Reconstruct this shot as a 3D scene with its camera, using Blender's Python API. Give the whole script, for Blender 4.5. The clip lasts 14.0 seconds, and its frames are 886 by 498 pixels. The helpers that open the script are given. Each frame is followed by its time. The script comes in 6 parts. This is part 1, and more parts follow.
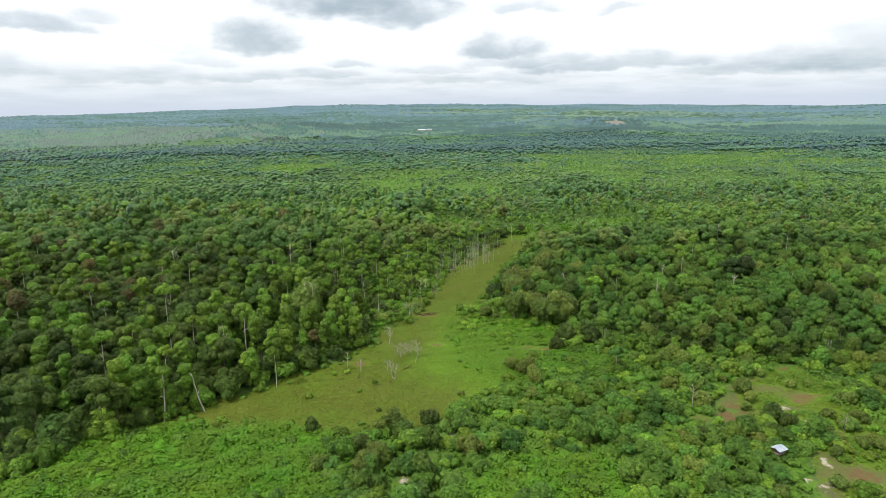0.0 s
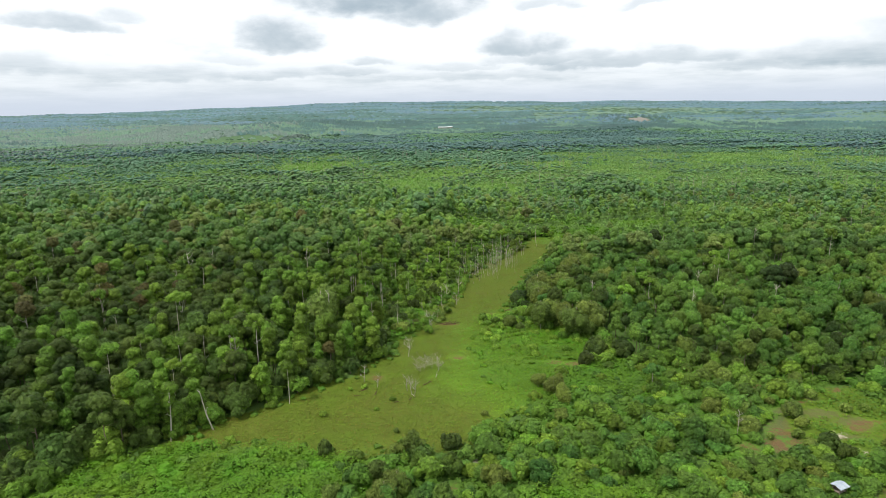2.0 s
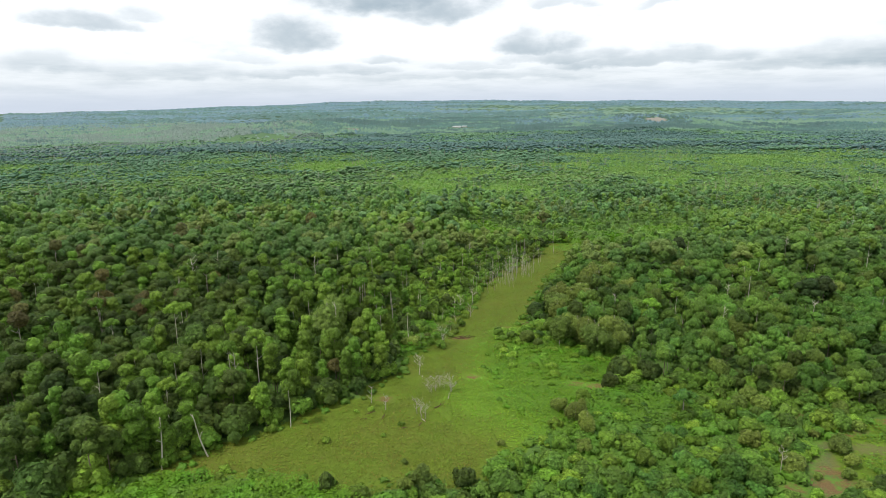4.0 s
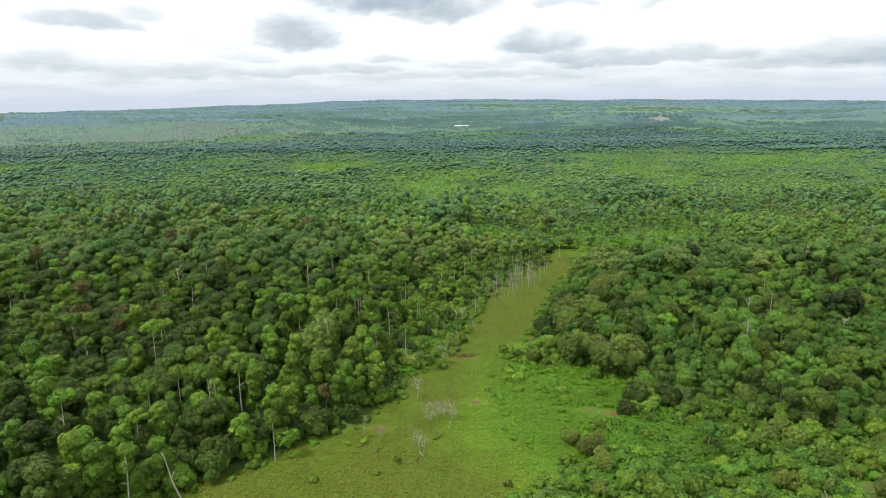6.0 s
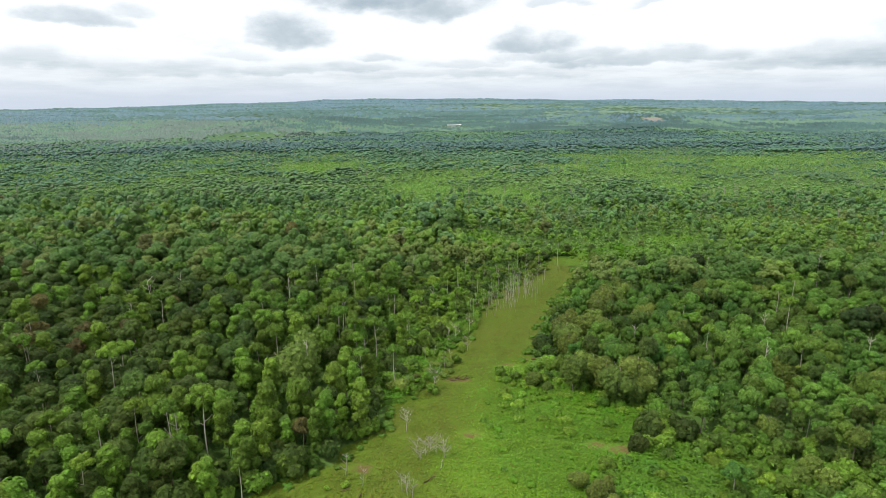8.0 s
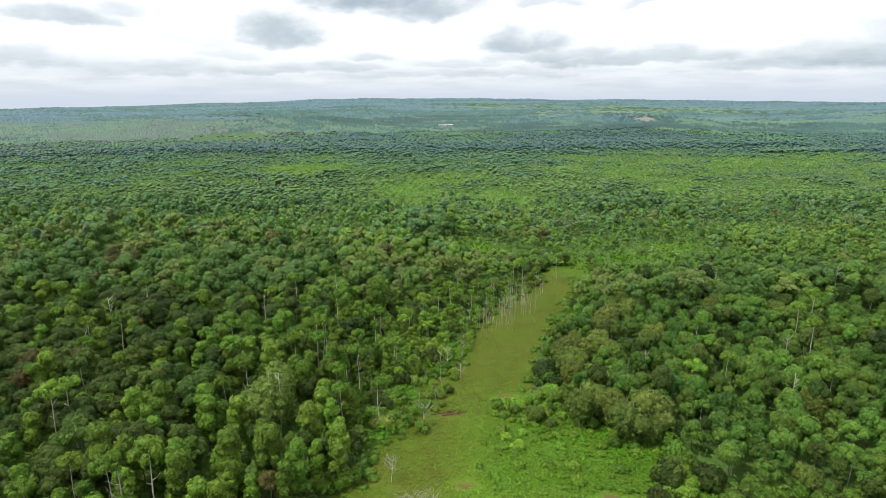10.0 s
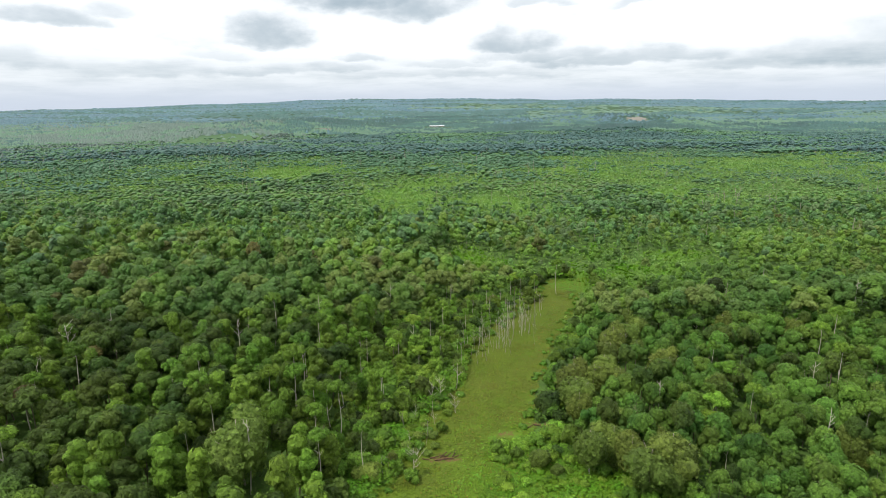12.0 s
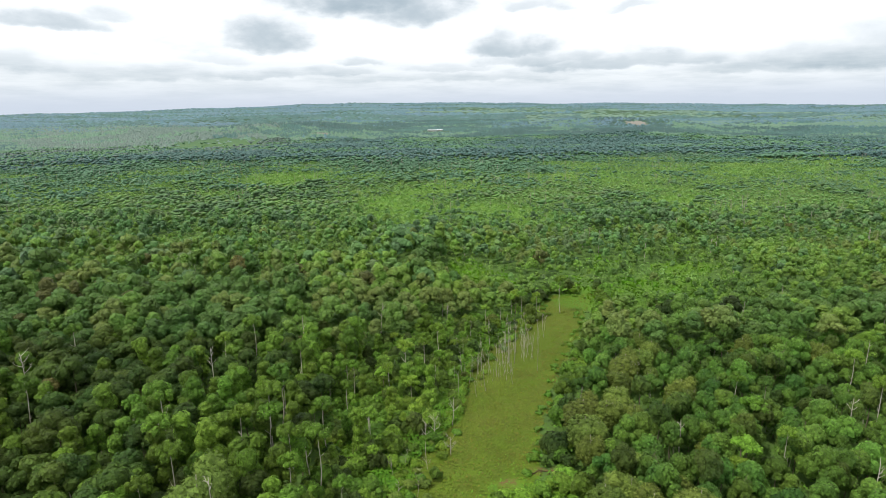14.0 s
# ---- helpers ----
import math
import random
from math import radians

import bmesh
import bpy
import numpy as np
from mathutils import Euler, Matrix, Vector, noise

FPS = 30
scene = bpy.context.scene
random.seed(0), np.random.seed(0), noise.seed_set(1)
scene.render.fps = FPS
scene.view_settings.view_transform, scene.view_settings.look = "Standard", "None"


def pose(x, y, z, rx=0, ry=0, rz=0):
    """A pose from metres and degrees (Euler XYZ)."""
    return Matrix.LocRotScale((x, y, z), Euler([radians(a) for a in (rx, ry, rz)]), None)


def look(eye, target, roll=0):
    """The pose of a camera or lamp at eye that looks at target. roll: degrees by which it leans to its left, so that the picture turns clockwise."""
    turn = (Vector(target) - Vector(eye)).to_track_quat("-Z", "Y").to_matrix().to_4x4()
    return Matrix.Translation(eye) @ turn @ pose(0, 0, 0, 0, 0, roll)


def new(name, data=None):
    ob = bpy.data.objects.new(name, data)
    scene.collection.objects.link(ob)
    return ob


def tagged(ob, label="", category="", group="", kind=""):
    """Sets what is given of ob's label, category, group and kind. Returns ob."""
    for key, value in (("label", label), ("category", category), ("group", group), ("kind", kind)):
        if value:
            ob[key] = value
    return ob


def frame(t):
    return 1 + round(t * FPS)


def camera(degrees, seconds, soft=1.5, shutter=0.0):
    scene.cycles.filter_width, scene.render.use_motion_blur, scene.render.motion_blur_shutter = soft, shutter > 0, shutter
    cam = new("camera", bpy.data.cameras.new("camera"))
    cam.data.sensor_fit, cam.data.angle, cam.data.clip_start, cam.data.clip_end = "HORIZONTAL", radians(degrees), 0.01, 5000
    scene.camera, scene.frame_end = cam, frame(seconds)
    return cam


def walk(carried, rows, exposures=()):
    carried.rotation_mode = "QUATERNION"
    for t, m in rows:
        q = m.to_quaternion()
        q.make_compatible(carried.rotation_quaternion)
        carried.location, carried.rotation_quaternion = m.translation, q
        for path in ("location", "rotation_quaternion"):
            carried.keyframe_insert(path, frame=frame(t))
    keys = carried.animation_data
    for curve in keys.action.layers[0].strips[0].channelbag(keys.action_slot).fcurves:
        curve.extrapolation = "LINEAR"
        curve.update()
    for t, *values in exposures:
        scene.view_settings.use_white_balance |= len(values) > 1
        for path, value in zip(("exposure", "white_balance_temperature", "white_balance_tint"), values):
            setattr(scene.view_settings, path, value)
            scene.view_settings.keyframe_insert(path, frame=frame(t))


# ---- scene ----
cam = camera(74.3, 14.0, soft=0.7)

PATH = [
    (0, (-2.975, 8.63, 62.236), (-2.936, 10.575, 61.774), -0.8),
    (0.5, (-3.023, 10.752, 62.346), (-3.002, 12.697, 61.881), -0.9),
    (1, (-3.083, 13.007, 62.505), (-3.079, 14.952, 62.038), -1.0),
    (1.5, (-3.345, 15.267, 62.627), (-3.357, 17.212, 62.159), -1.0),
    (2, (-3.47, 17.661, 62.783), (-3.499, 19.605, 62.313), -1.0),
    (2.5, (-3.532, 20.069, 62.927), (-3.579, 22.012, 62.456), -1.0),
    (3, (-3.634, 22.454, 63.071), (-3.693, 24.397, 62.599), -0.9),
    (5.5, (-3.835, 36.452, 63.994), (-3.917, 38.393, 63.519), -0.8),
    (6, (-3.9, 39.59, 63.99), (-3.98, 41.531, 63.514), -0.8),
    (6.5, (-4.039, 42.859, 63.98), (-4.113, 44.8, 63.504), -0.8),
    (7, (-4.184, 46.163, 64.049), (-4.25, 48.104, 63.571), -0.7),
    (7.5, (-4.26, 49.616, 64.142), (-4.32, 51.557, 63.663), -0.6),
    (8, (-4.338, 53.07, 64.173), (-4.391, 55.011, 63.694), -0.5),
    (10.5, (-4.46, 72.381, 64.878), (-4.478, 74.323, 64.397), -0.5),
    (11, (-4.516, 76.03, 65.166), (-4.527, 77.971, 64.685), -0.6),
    (11.5, (-4.431, 79.644, 65.43), (-4.436, 81.586, 64.95), -0.7),
    (12, (-4.312, 83.19, 65.664), (-4.311, 85.132, 65.184), -0.7),
    (12.5, (-4.089, 86.912, 65.823), (-4.082, 88.854, 65.345), -0.8),
    (13, (-3.892, 90.654, 65.966), (-3.881, 92.597, 65.491), -0.7),
    (13.5, (-3.603, 94.103, 66.095), (-3.593, 96.046, 65.623), -0.7),
    (14, (-3.377, 97.061, 66.13), (-3.371, 99.006, 65.662), -0.7),
]
walk(cam, [(t, look(eye, aim, roll)) for t, eye, aim, roll in PATH])


# ---- light: bright broken overcast, soft high sun ----
SUN_EL, SUN_AZ = 58.0, -115.0     # degrees above the horizon, degrees clockwise from the way of flight


def build_world():
    w = bpy.data.worlds.new("cloudy_sky")
    scene.world = w
    w.use_nodes = True
    t = w.node_tree
    t.nodes.clear()
    N, L = t.nodes.new, t.links.new

    def num(op, a, b=None, clamp=False):
        n = N("ShaderNodeMath")
        n.operation, n.use_clamp = op, clamp
        for k, v in enumerate((a, b)):
            if v is None:
                continue
            if isinstance(v, (int, float)):
                n.inputs[k].default_value = v
            else:
                L(v, n.inputs[k])
        return n.outputs[0]

    def ramp(v, lo, hi):
        n = N("ShaderNodeMapRange")
        n.interpolation_type = "SMOOTHSTEP"
        L(v, n.inputs[0])
        n.inputs[1].default_value, n.inputs[2].default_value = lo, hi
        return n.outputs[0]

    def mix(f, a, b):
        n = N("ShaderNodeMix")
        n.data_type = "RGBA"
        L(f, n.inputs[0])
        for k, v in ((6, a), (7, b)):
            if isinstance(v, tuple):
                n.inputs[k].default_value = (*v, 1)
            else:
                L(v, n.inputs[k])
        return n.outputs[2]

    tc = N("ShaderNodeTexCoord")
    sep = N("ShaderNodeSeparateXYZ")
    L(tc.outputs["Generated"], sep.inputs[0])
    x, y, z = sep.outputs
    az0 = num("MULTIPLY", num("ARCTAN2", x, y), 57.2958)
    el0 = num("MULTIPLY", num("ARCSINE", z), 57.2958)

    def clouds(scale, stretch, detail, rough=0.55):
        comb = N("ShaderNodeCombineXYZ")
        L(num("MULTIPLY", az0, 1 / 57.2958), comb.inputs[0])
        L(num("MULTIPLY", el0, stretch / 57.2958), comb.inputs[1])
        n = N("ShaderNodeTexNoise")
        n.inputs["Scale"].default_value, n.inputs["Detail"].default_value = scale, detail
        n.inputs["Roughness"].default_value = rough
        L(comb.outputs[0], n.inputs["Vector"])
        return n

    warp = clouds(11, 2.2, 5, 0.55)
    wsep = N("ShaderNodeSeparateColor")
    L(warp.outputs["Color"], wsep.inputs[0])
    az = num("ADD", az0, num("MULTIPLY", num("SUBTRACT", wsep.outputs[0], 0.5), 6.0))
    el = num("ADD", el0, num("MULTIPLY", num("SUBTRACT", wsep.outputs[1], 0.5), 2.2))
    ragged = num("MULTIPLY", num("SUBTRACT", clouds(20, 1.7, 4, 0.52).outputs["Fac"], 0.5), 2.0)
    # grey cloud bases: azimuth, elevation, half width, half height, depth
    high_bases = [(-32.0, 7.0, 3.8, 0.6, 0.52), (-28.3, 7.8, 2.2, 0.5, 0.35), (-15.5, 6.35, 3.5, 1.2, 0.62), (-6.5, 9.9, 8, 1.6, 0.7), (-2.5, 8.7, 4.5, 1.1, 0.62), (6.6, 5.5, 4.0, 0.95, 0.6),
                  (6.2, 6.6, 1.6, 0.6, 0.4), (8.6, 9.1, 2.6, 0.45, 0.35), (17.2, 8.4, 2.2, 0.3, 0.3), (37, 5.0, 4, 1.1, 0.3)]
    low_bases = [(-7.4, 4.3, 2, 0.42, 0.328), (9.5, 4.3, 6, 0.6, 0.4), (15, 3.7, 6, 0.55, 0.38), (21, 4.1, 5, 0.6, 0.34), (27, 3.1, 5, 0.5, 0.235), (33, 3.8, 6.5, 1.0, 0.36),
                 (-25.5, 3.2, 5, 0.6, 0.2), (-16.5, 3.2, 4, 0.4, 0.222), (-9.5, 3.2, 2.6, 0.36, 0.222), (-35, 3.6, 3.5, 0.8, 0.263), (2, 2.7, 9, 0.4, 0.157), (-20, 4.4, 3, 0.4, 0.2),
                 (0.5, 3.7, 4, 0.3, 0.164)]
    total = None
    for a, e, wd, ht, depth in high_bases + low_bases:
        u = num("MULTIPLY", num("SUBTRACT", az, a), 1 / wd)
        v = num("MULTIPLY", num("SUBTRACT", el, e - ht * 0.4), 1 / ht)
        v = num("ADD", num("MULTIPLY", num("MAXIMUM", v, 0.0), 0.6), num("MULTIPLY", num("MINIMUM", v, 0.0), 1.7))
        d = num("ADD", num("MULTIPLY", u, u), num("MULTIPLY", v, v))
        m = num("MULTIPLY", ramp(num("SUBTRACT", d, ragged), 1.9, -0.25), depth)
        total = m if total is None else num("MAXIMUM", total, m)
    streaks = ramp(clouds(8, 7.0, 6, 0.6).outputs["Fac"], 0.34, 0.7)
    low = num("MULTIPLY", ramp(el0, 5.4, 2.4), num("ADD", num("MULTIPLY", streaks, 0.2), 0.2))
    wisps = num("MULTIPLY", ramp(clouds(6, 3.0, 7, 0.6).outputs["Fac"], 0.5, 0.78), 0.22)
    high = num("MULTIPLY", ramp(el0, 10.0, 24.0), ramp(clouds(2.6, 1.6, 5).outputs["Fac"], 0.45, 0.7))
    grey = num("ADD", num("MAXIMUM", total, num("MULTIPLY", high, 0.6)), num("MAXIMUM", low, wisps), True)
    col = mix(grey, (1.12, 1.16, 1.2), (0.18, 0.3, 0.39))
    final = mix(num("MULTIPLY", ramp(el0, 2.8, 0.2), 0.9), col, (0.65, 0.73, 0.86))
    cl = N("ShaderNodeBackground")
    cl.inputs["Strength"].default_value = 1.0
    L(final, cl.inputs[0])
    sky = N("ShaderNodeTexSky")
    sky.sky_type, sky.sun_disc = "NISHITA", False
    sky.sun_elevation, sky.sun_rotation = radians(SUN_EL), radians(SUN_AZ)
    blue = N("ShaderNodeBackground")
    blue.inputs["Strength"].default_value = 0.1
    L(sky.outputs[0], blue.inputs[0])
    ms = N("ShaderNodeMixShader")
    ms.inputs[0].default_value = 0.95
    L(blue.outputs[0], ms.inputs[1])
    L(cl.outputs[0], ms.inputs[2])
    out = N("ShaderNodeOutputWorld")
    L(ms.outputs[0], out.inputs["Surface"])


build_world()
sun_data = bpy.data.lights.new("sun", "SUN")
sun_data.energy, sun_data.angle, sun_data.color = 3.6, radians(6), (1.0, 0.96, 0.88)
sun = new("sun", sun_data)
_a, _e = radians(SUN_AZ), radians(SUN_EL)
sun.matrix_world = look((math.sin(_a) * math.cos(_e) * 500, math.cos(_a) * math.cos(_e) * 500, math.sin(_e) * 500), (0, 0, 0))


# ---- materials ----
def nodes_of(name):
    m = bpy.data.materials.new(name)
    m.use_nodes = True
    return m, m.node_tree, m.node_tree.nodes["Principled BSDF"]


def noise_node(t, scale, detail=3.0, rough=0.55, vec=None):
    n = t.nodes.new("ShaderNodeTexNoise")
    n.inputs["Scale"].default_value, n.inputs["Detail"].default_value, n.inputs["Roughness"].default_value = scale, detail, rough
    if vec is not None:
        t.links.new(vec, n.inputs["Vector"])
    return n


def spread(t, value, lo, hi, to_lo, to_hi):
    n = t.nodes.new("ShaderNodeMapRange")
    t.links.new(value, n.inputs[0])
    for k, v in enumerate((lo, hi, to_lo, to_hi)):
        n.inputs[k + 1].default_value = v
    return n.outputs[0]


def blend(t, fac, a, b, how="MIX"):
    n = t.nodes.new("ShaderNodeMix")
    n.data_type, n.blend_type = "RGBA", how
    for k, v in ((0, fac), (6, a), (7, b)):
        if isinstance(v, (int, float)):
            n.inputs[k].default_value = v
        elif isinstance(v, tuple):
            n.inputs[k].default_value = (*v, 1)
        else:
            t.links.new(v, n.inputs[k])
    return n.outputs[2]


def leaf_material(name, base, second, young, gloss=0.18, single=False, patch=0.022, crown=0.16, through_light=0.14, even=0.0, relief=0.1, ragged=0.0):
    """Foliage: base and second alternate between crowns, young shoots show as speckle; patch and crown are cycles per metre."""
    m, t, b = nodes_of(name)
    geo = t.nodes.new("ShaderNodeNewGeometry")
    pos = geo.outputs["Position"]
    stand = noise_node(t, patch, 2, 0.5, pos)
    tree = noise_node(t, crown, 1, 0.5, pos)
    leafs = noise_node(t, 1.7, 3, 0.6, pos)
    c = blend(t, spread(t, tree.outputs["Fac"], 0.38, 0.62, 0, 1), base, second)
    c = blend(t, spread(t, stand.outputs["Fac"], 0.42, 0.68, 0, 0.55), c, young)
    c = blend(t, spread(t, leafs.outputs["Fac"], 0.5, 0.75, 0, 0.6), c, young)
    hsv = t.nodes.new("ShaderNodeHueSaturation")
    t.links.new(c, hsv.inputs["Color"])
    if single:
        info = t.nodes.new("ShaderNodeObjectInfo")
        t.links.new(spread(t, info.outputs["Random"], 0, 1, 0.482, 0.51), hsv.inputs["Hue"])
        mul = t.nodes.new("ShaderNodeMath")
        mul.operation = "FRACT"
        sc = t.nodes.new("ShaderNodeMath")
        sc.operation = "MULTIPLY"
        sc.inputs[1].default_value = 7.31
        t.links.new(info.outputs["Random"], sc.inputs[0])
        t.links.new(sc.outputs[0], mul.inputs[0])
        grain = t.nodes.new("ShaderNodeMath")
        grain.operation = "MULTIPLY"
        t.links.new(spread(t, mul.outputs[0], 0, 1, 0.66, 1.34), grain.inputs[0])
        t.links.new(spread(t, geo.outputs["Random Per Island"], 0, 1, 0.62, 1.42), grain.inputs[1])
        t.links.new(grain.outputs[0], hsv.inputs["Value"])
    else:
        t.links.new(spread(t, geo.outputs["Random Per Island"], 0, 1, 0.7 + 0.2 * even, 1.36 - 0.24 * even), hsv.inputs["Value"])
        t.links.new(spread(t, tree.outputs["Fac"], 0.3, 0.7, 0.485, 0.515), hsv.inputs["Hue"])
    t.links.new(hsv.outputs[0], b.inputs["Base Color"])
    b.inputs["Roughness"].default_value = 0.55
    if ragged > 0:
        holes = noise_node(t, ragged, 2, 0.6, pos)
        cut = t.nodes.new("ShaderNodeMath")
        cut.operation = "GREATER_THAN"
        cut.inputs[1].default_value = 0.43
        t.links.new(holes.outputs["Fac"], cut.inputs[0])
    b.inputs["Specular IOR Level"].default_value = gloss
    if relief > 0:
        bn = t.nodes.new("ShaderNodeBump")
        bn.inputs["Strength"].default_value, bn.inputs["Distance"].default_value = 1.0, relief * 2.2
        tufts = noise_node(t, 0.5 / relief, 3, 0.65, pos)
        t.links.new(tufts.outputs["Fac"], bn.inputs["Height"])
        t.links.new(bn.outputs[0], b.inputs["Normal"])
    if through_light > 0:
        tr = t.nodes.new("ShaderNodeBsdfTranslucent")
        t.links.new(hsv.outputs[0], tr.inputs["Color"])
        ms = t.nodes.new("ShaderNodeMixShader")
        ms.inputs[0].default_value = through_light
        t.links.new(b.outputs[0], ms.inputs[1])
        t.links.new(tr.outputs[0], ms.inputs[2])
        surface = ms.outputs[0]
        if ragged > 0:
            gap = t.nodes.new("ShaderNodeBsdfTransparent")
            leafy = t.nodes.new("ShaderNodeMixShader")
            t.links.new(cut.outputs[0], leafy.inputs[0])
            t.links.new(gap.outputs[0], leafy.inputs[1])
            t.links.new(surface, leafy.inputs[2])
            surface = leafy.outputs[0]
        t.links.new(surface, t.nodes["Material Output"].inputs["Surface"])
    return m


def plain_material(name, base, second, scale, rough=0.85, bump=0.0, metal=0.0, vertical=1.0):
    m, t, b = nodes_of(name)
    geo = t.nodes.new("ShaderNodeNewGeometry")
    mp = t.nodes.new("ShaderNodeMapping")
    mp.inputs["Scale"].default_value = (1, 1, vertical)
    t.links.new(geo.outputs["Position"], mp.inputs[0])
    a = noise_node(t, scale, 5, 0.6, mp.outputs[0])
    f = noise_node(t, scale * 7, 3, 0.6, mp.outputs[0])
    c = blend(t, spread(t, a.outputs["Fac"], 0.35, 0.65, 0, 1), base, second)
    c = blend(t, spread(t, f.outputs["Fac"], 0.4, 0.7, 0, 0.35), c, tuple(v * 0.55 for v in base))
    t.links.new(c, b.inputs["Base Color"])
    b.inputs["Roughness"].default_value, b.inputs["Metallic"].default_value = rough, metal
    if bump > 0:
        bn = t.nodes.new("ShaderNodeBump")
        bn.inputs["Strength"].default_value, bn.inputs["Distance"].default_value = 0.8, bump
        t.links.new(f.outputs["Fac"], bn.inputs["Height"])
        t.links.new(bn.outputs[0], b.inputs["Normal"])
    return m


LEAF_DEEP = leaf_material("deep_green_leaves", (0.0369, 0.0775, 0.0149), (0.058, 0.0969, 0.0161), (0.0861, 0.14, 0.021), single=True, ragged=4.5)
LEAF_VINE = leaf_material("vine_green_leaves", (0.0808, 0.162, 0.0196), (0.103, 0.199, 0.0213), (0.155, 0.273, 0.0278), single=True, ragged=4.5)
LEAF_BROAD = leaf_material("broad_green_leaves", (0.0546, 0.136, 0.0233), (0.0849, 0.171, 0.0233), (0.128, 0.237, 0.0316), single=True, ragged=4.5)
LEAF_GREY = leaf_material("grey_olive_leaves", (0.0981, 0.149, 0.0266), (0.121, 0.174, 0.0297), (0.156, 0.218, 0.0361), single=True, ragged=4.5)
LEAF_DARK = leaf_material("dark_leaves", (0.0325, 0.0648, 0.016), (0.0413, 0.0744, 0.0176), (0.0575, 0.101, 0.0224), single=True, ragged=4.5)
LEAF_BROWN = leaf_material("withered_brown_leaves", (0.0968, 0.0874, 0.0264), (0.112, 0.0896, 0.0264), (0.116, 0.129, 0.0336), single=True, ragged=4.5)
LEAF_LIGHT = leaf_material("light_green_leaves", (0.112, 0.229, 0.0221), (0.142, 0.253, 0.0265), (0.18, 0.301, 0.0315), single=True, ragged=4.5)
FERN = leaf_material("bright_fern_fronds", (0.079, 0.182, 0.0109), (0.098, 0.216, 0.0117), (0.128, 0.264, 0.0151), patch=0.05, even=0.8, relief=0.0)
SCRUB = leaf_material("scrub_leaves", (0.0615, 0.139, 0.0175), (0.085, 0.177, 0.0175), (0.129, 0.246, 0.0208), patch=0.05, even=0.8, relief=0.0)
GRASS = leaf_material("meadow_grass_blades", (0.089, 0.138, 0.0087), (0.11, 0.157, 0.00945), (0.127, 0.193, 0.0109), patch=0.06, crown=0.3, even=0.8, relief=0.0)
GRASS_LUSH = leaf_material("fresh_grass_blades", (0.103, 0.201, 0.00952), (0.128, 0.227, 0.0101), (0.153, 0.275, 0.0119), patch=0.06, crown=0.3, even=0.8, relief=0.0)
GRASS_DRY = leaf_material("dry_olive_grass_blades", (0.121, 0.116, 0.0146), (0.146, 0.128, 0.0185), (0.135, 0.154, 0.0146), patch=0.06, crown=0.3, even=0.8, relief=0.0)
MID_A = leaf_material("forest_leaves", (0.0912, 0.187, 0.0327), (0.125, 0.228, 0.0351), (0.203, 0.325, 0.0445), gloss=0.3, even=0.6, relief=0.3, ragged=2.4)
MID_B = leaf_material("young_forest_leaves", (0.125, 0.241, 0.0379), (0.155, 0.282, 0.0403), (0.218, 0.363, 0.0475), gloss=0.3, even=0.6, relief=0.3, ragged=2.4)
MID_C = leaf_material("olive_forest_leaves", (0.128, 0.187, 0.0436), (0.151, 0.212, 0.0484), (0.194, 0.269, 0.0543), gloss=0.3, even=0.6, relief=0.3, ragged=2.4)
MID_D = leaf_material("dark_forest_leaves", (0.0614, 0.133, 0.0279), (0.0816, 0.166, 0.0317), (0.119, 0.225, 0.0399), gloss=0.3, even=0.6, relief=0.3, ragged=2.4)
MID_E = leaf_material("russet_forest_leaves", (0.09, 0.092, 0.0242), (0.104, 0.103, 0.0264), (0.108, 0.144, 0.033), gloss=0.3, even=0.6, relief=0.3, ragged=2.4)
# leaves of the plain: a little blue haze mixed into the base colours
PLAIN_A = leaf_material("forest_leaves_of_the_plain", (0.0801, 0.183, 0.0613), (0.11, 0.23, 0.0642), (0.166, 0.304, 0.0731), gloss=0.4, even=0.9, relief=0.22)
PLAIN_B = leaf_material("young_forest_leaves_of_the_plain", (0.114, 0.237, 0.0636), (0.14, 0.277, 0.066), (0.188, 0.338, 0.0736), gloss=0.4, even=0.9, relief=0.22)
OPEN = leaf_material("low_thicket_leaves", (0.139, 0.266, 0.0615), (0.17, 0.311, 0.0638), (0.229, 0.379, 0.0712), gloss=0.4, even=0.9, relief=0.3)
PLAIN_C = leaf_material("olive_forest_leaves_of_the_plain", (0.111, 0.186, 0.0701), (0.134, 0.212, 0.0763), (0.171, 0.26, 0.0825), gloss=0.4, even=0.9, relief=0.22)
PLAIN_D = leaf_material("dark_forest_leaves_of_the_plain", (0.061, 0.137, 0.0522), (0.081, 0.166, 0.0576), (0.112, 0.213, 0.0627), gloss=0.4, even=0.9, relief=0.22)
# halfway tier: more distance haze painted into the leaf colours
HALF_HAZE_A = leaf_material("half_hazed_forest_leaves", (0.0614, 0.158, 0.0866), (0.08, 0.193, 0.093), (0.113, 0.248, 0.101), gloss=0.5, patch=0.01, crown=0.1, even=0.8, relief=0.3)
HALF_HAZE_B = leaf_material("half_hazed_pale_leaves", (0.0886, 0.19, 0.0978), (0.106, 0.22, 0.104), (0.14, 0.273, 0.112), gloss=0.5, patch=0.01, crown=0.1, even=0.8, relief=0.3)
# farthest tiers: leaf colours shifted to blue to stand in for air haze
FAR_A = leaf_material("hazed_dark_leaves", (0.0411, 0.114, 0.109), (0.0478, 0.131, 0.115), (0.0639, 0.164, 0.117), gloss=0.7, patch=0.004, crown=0.03, even=1.0, relief=0.5)
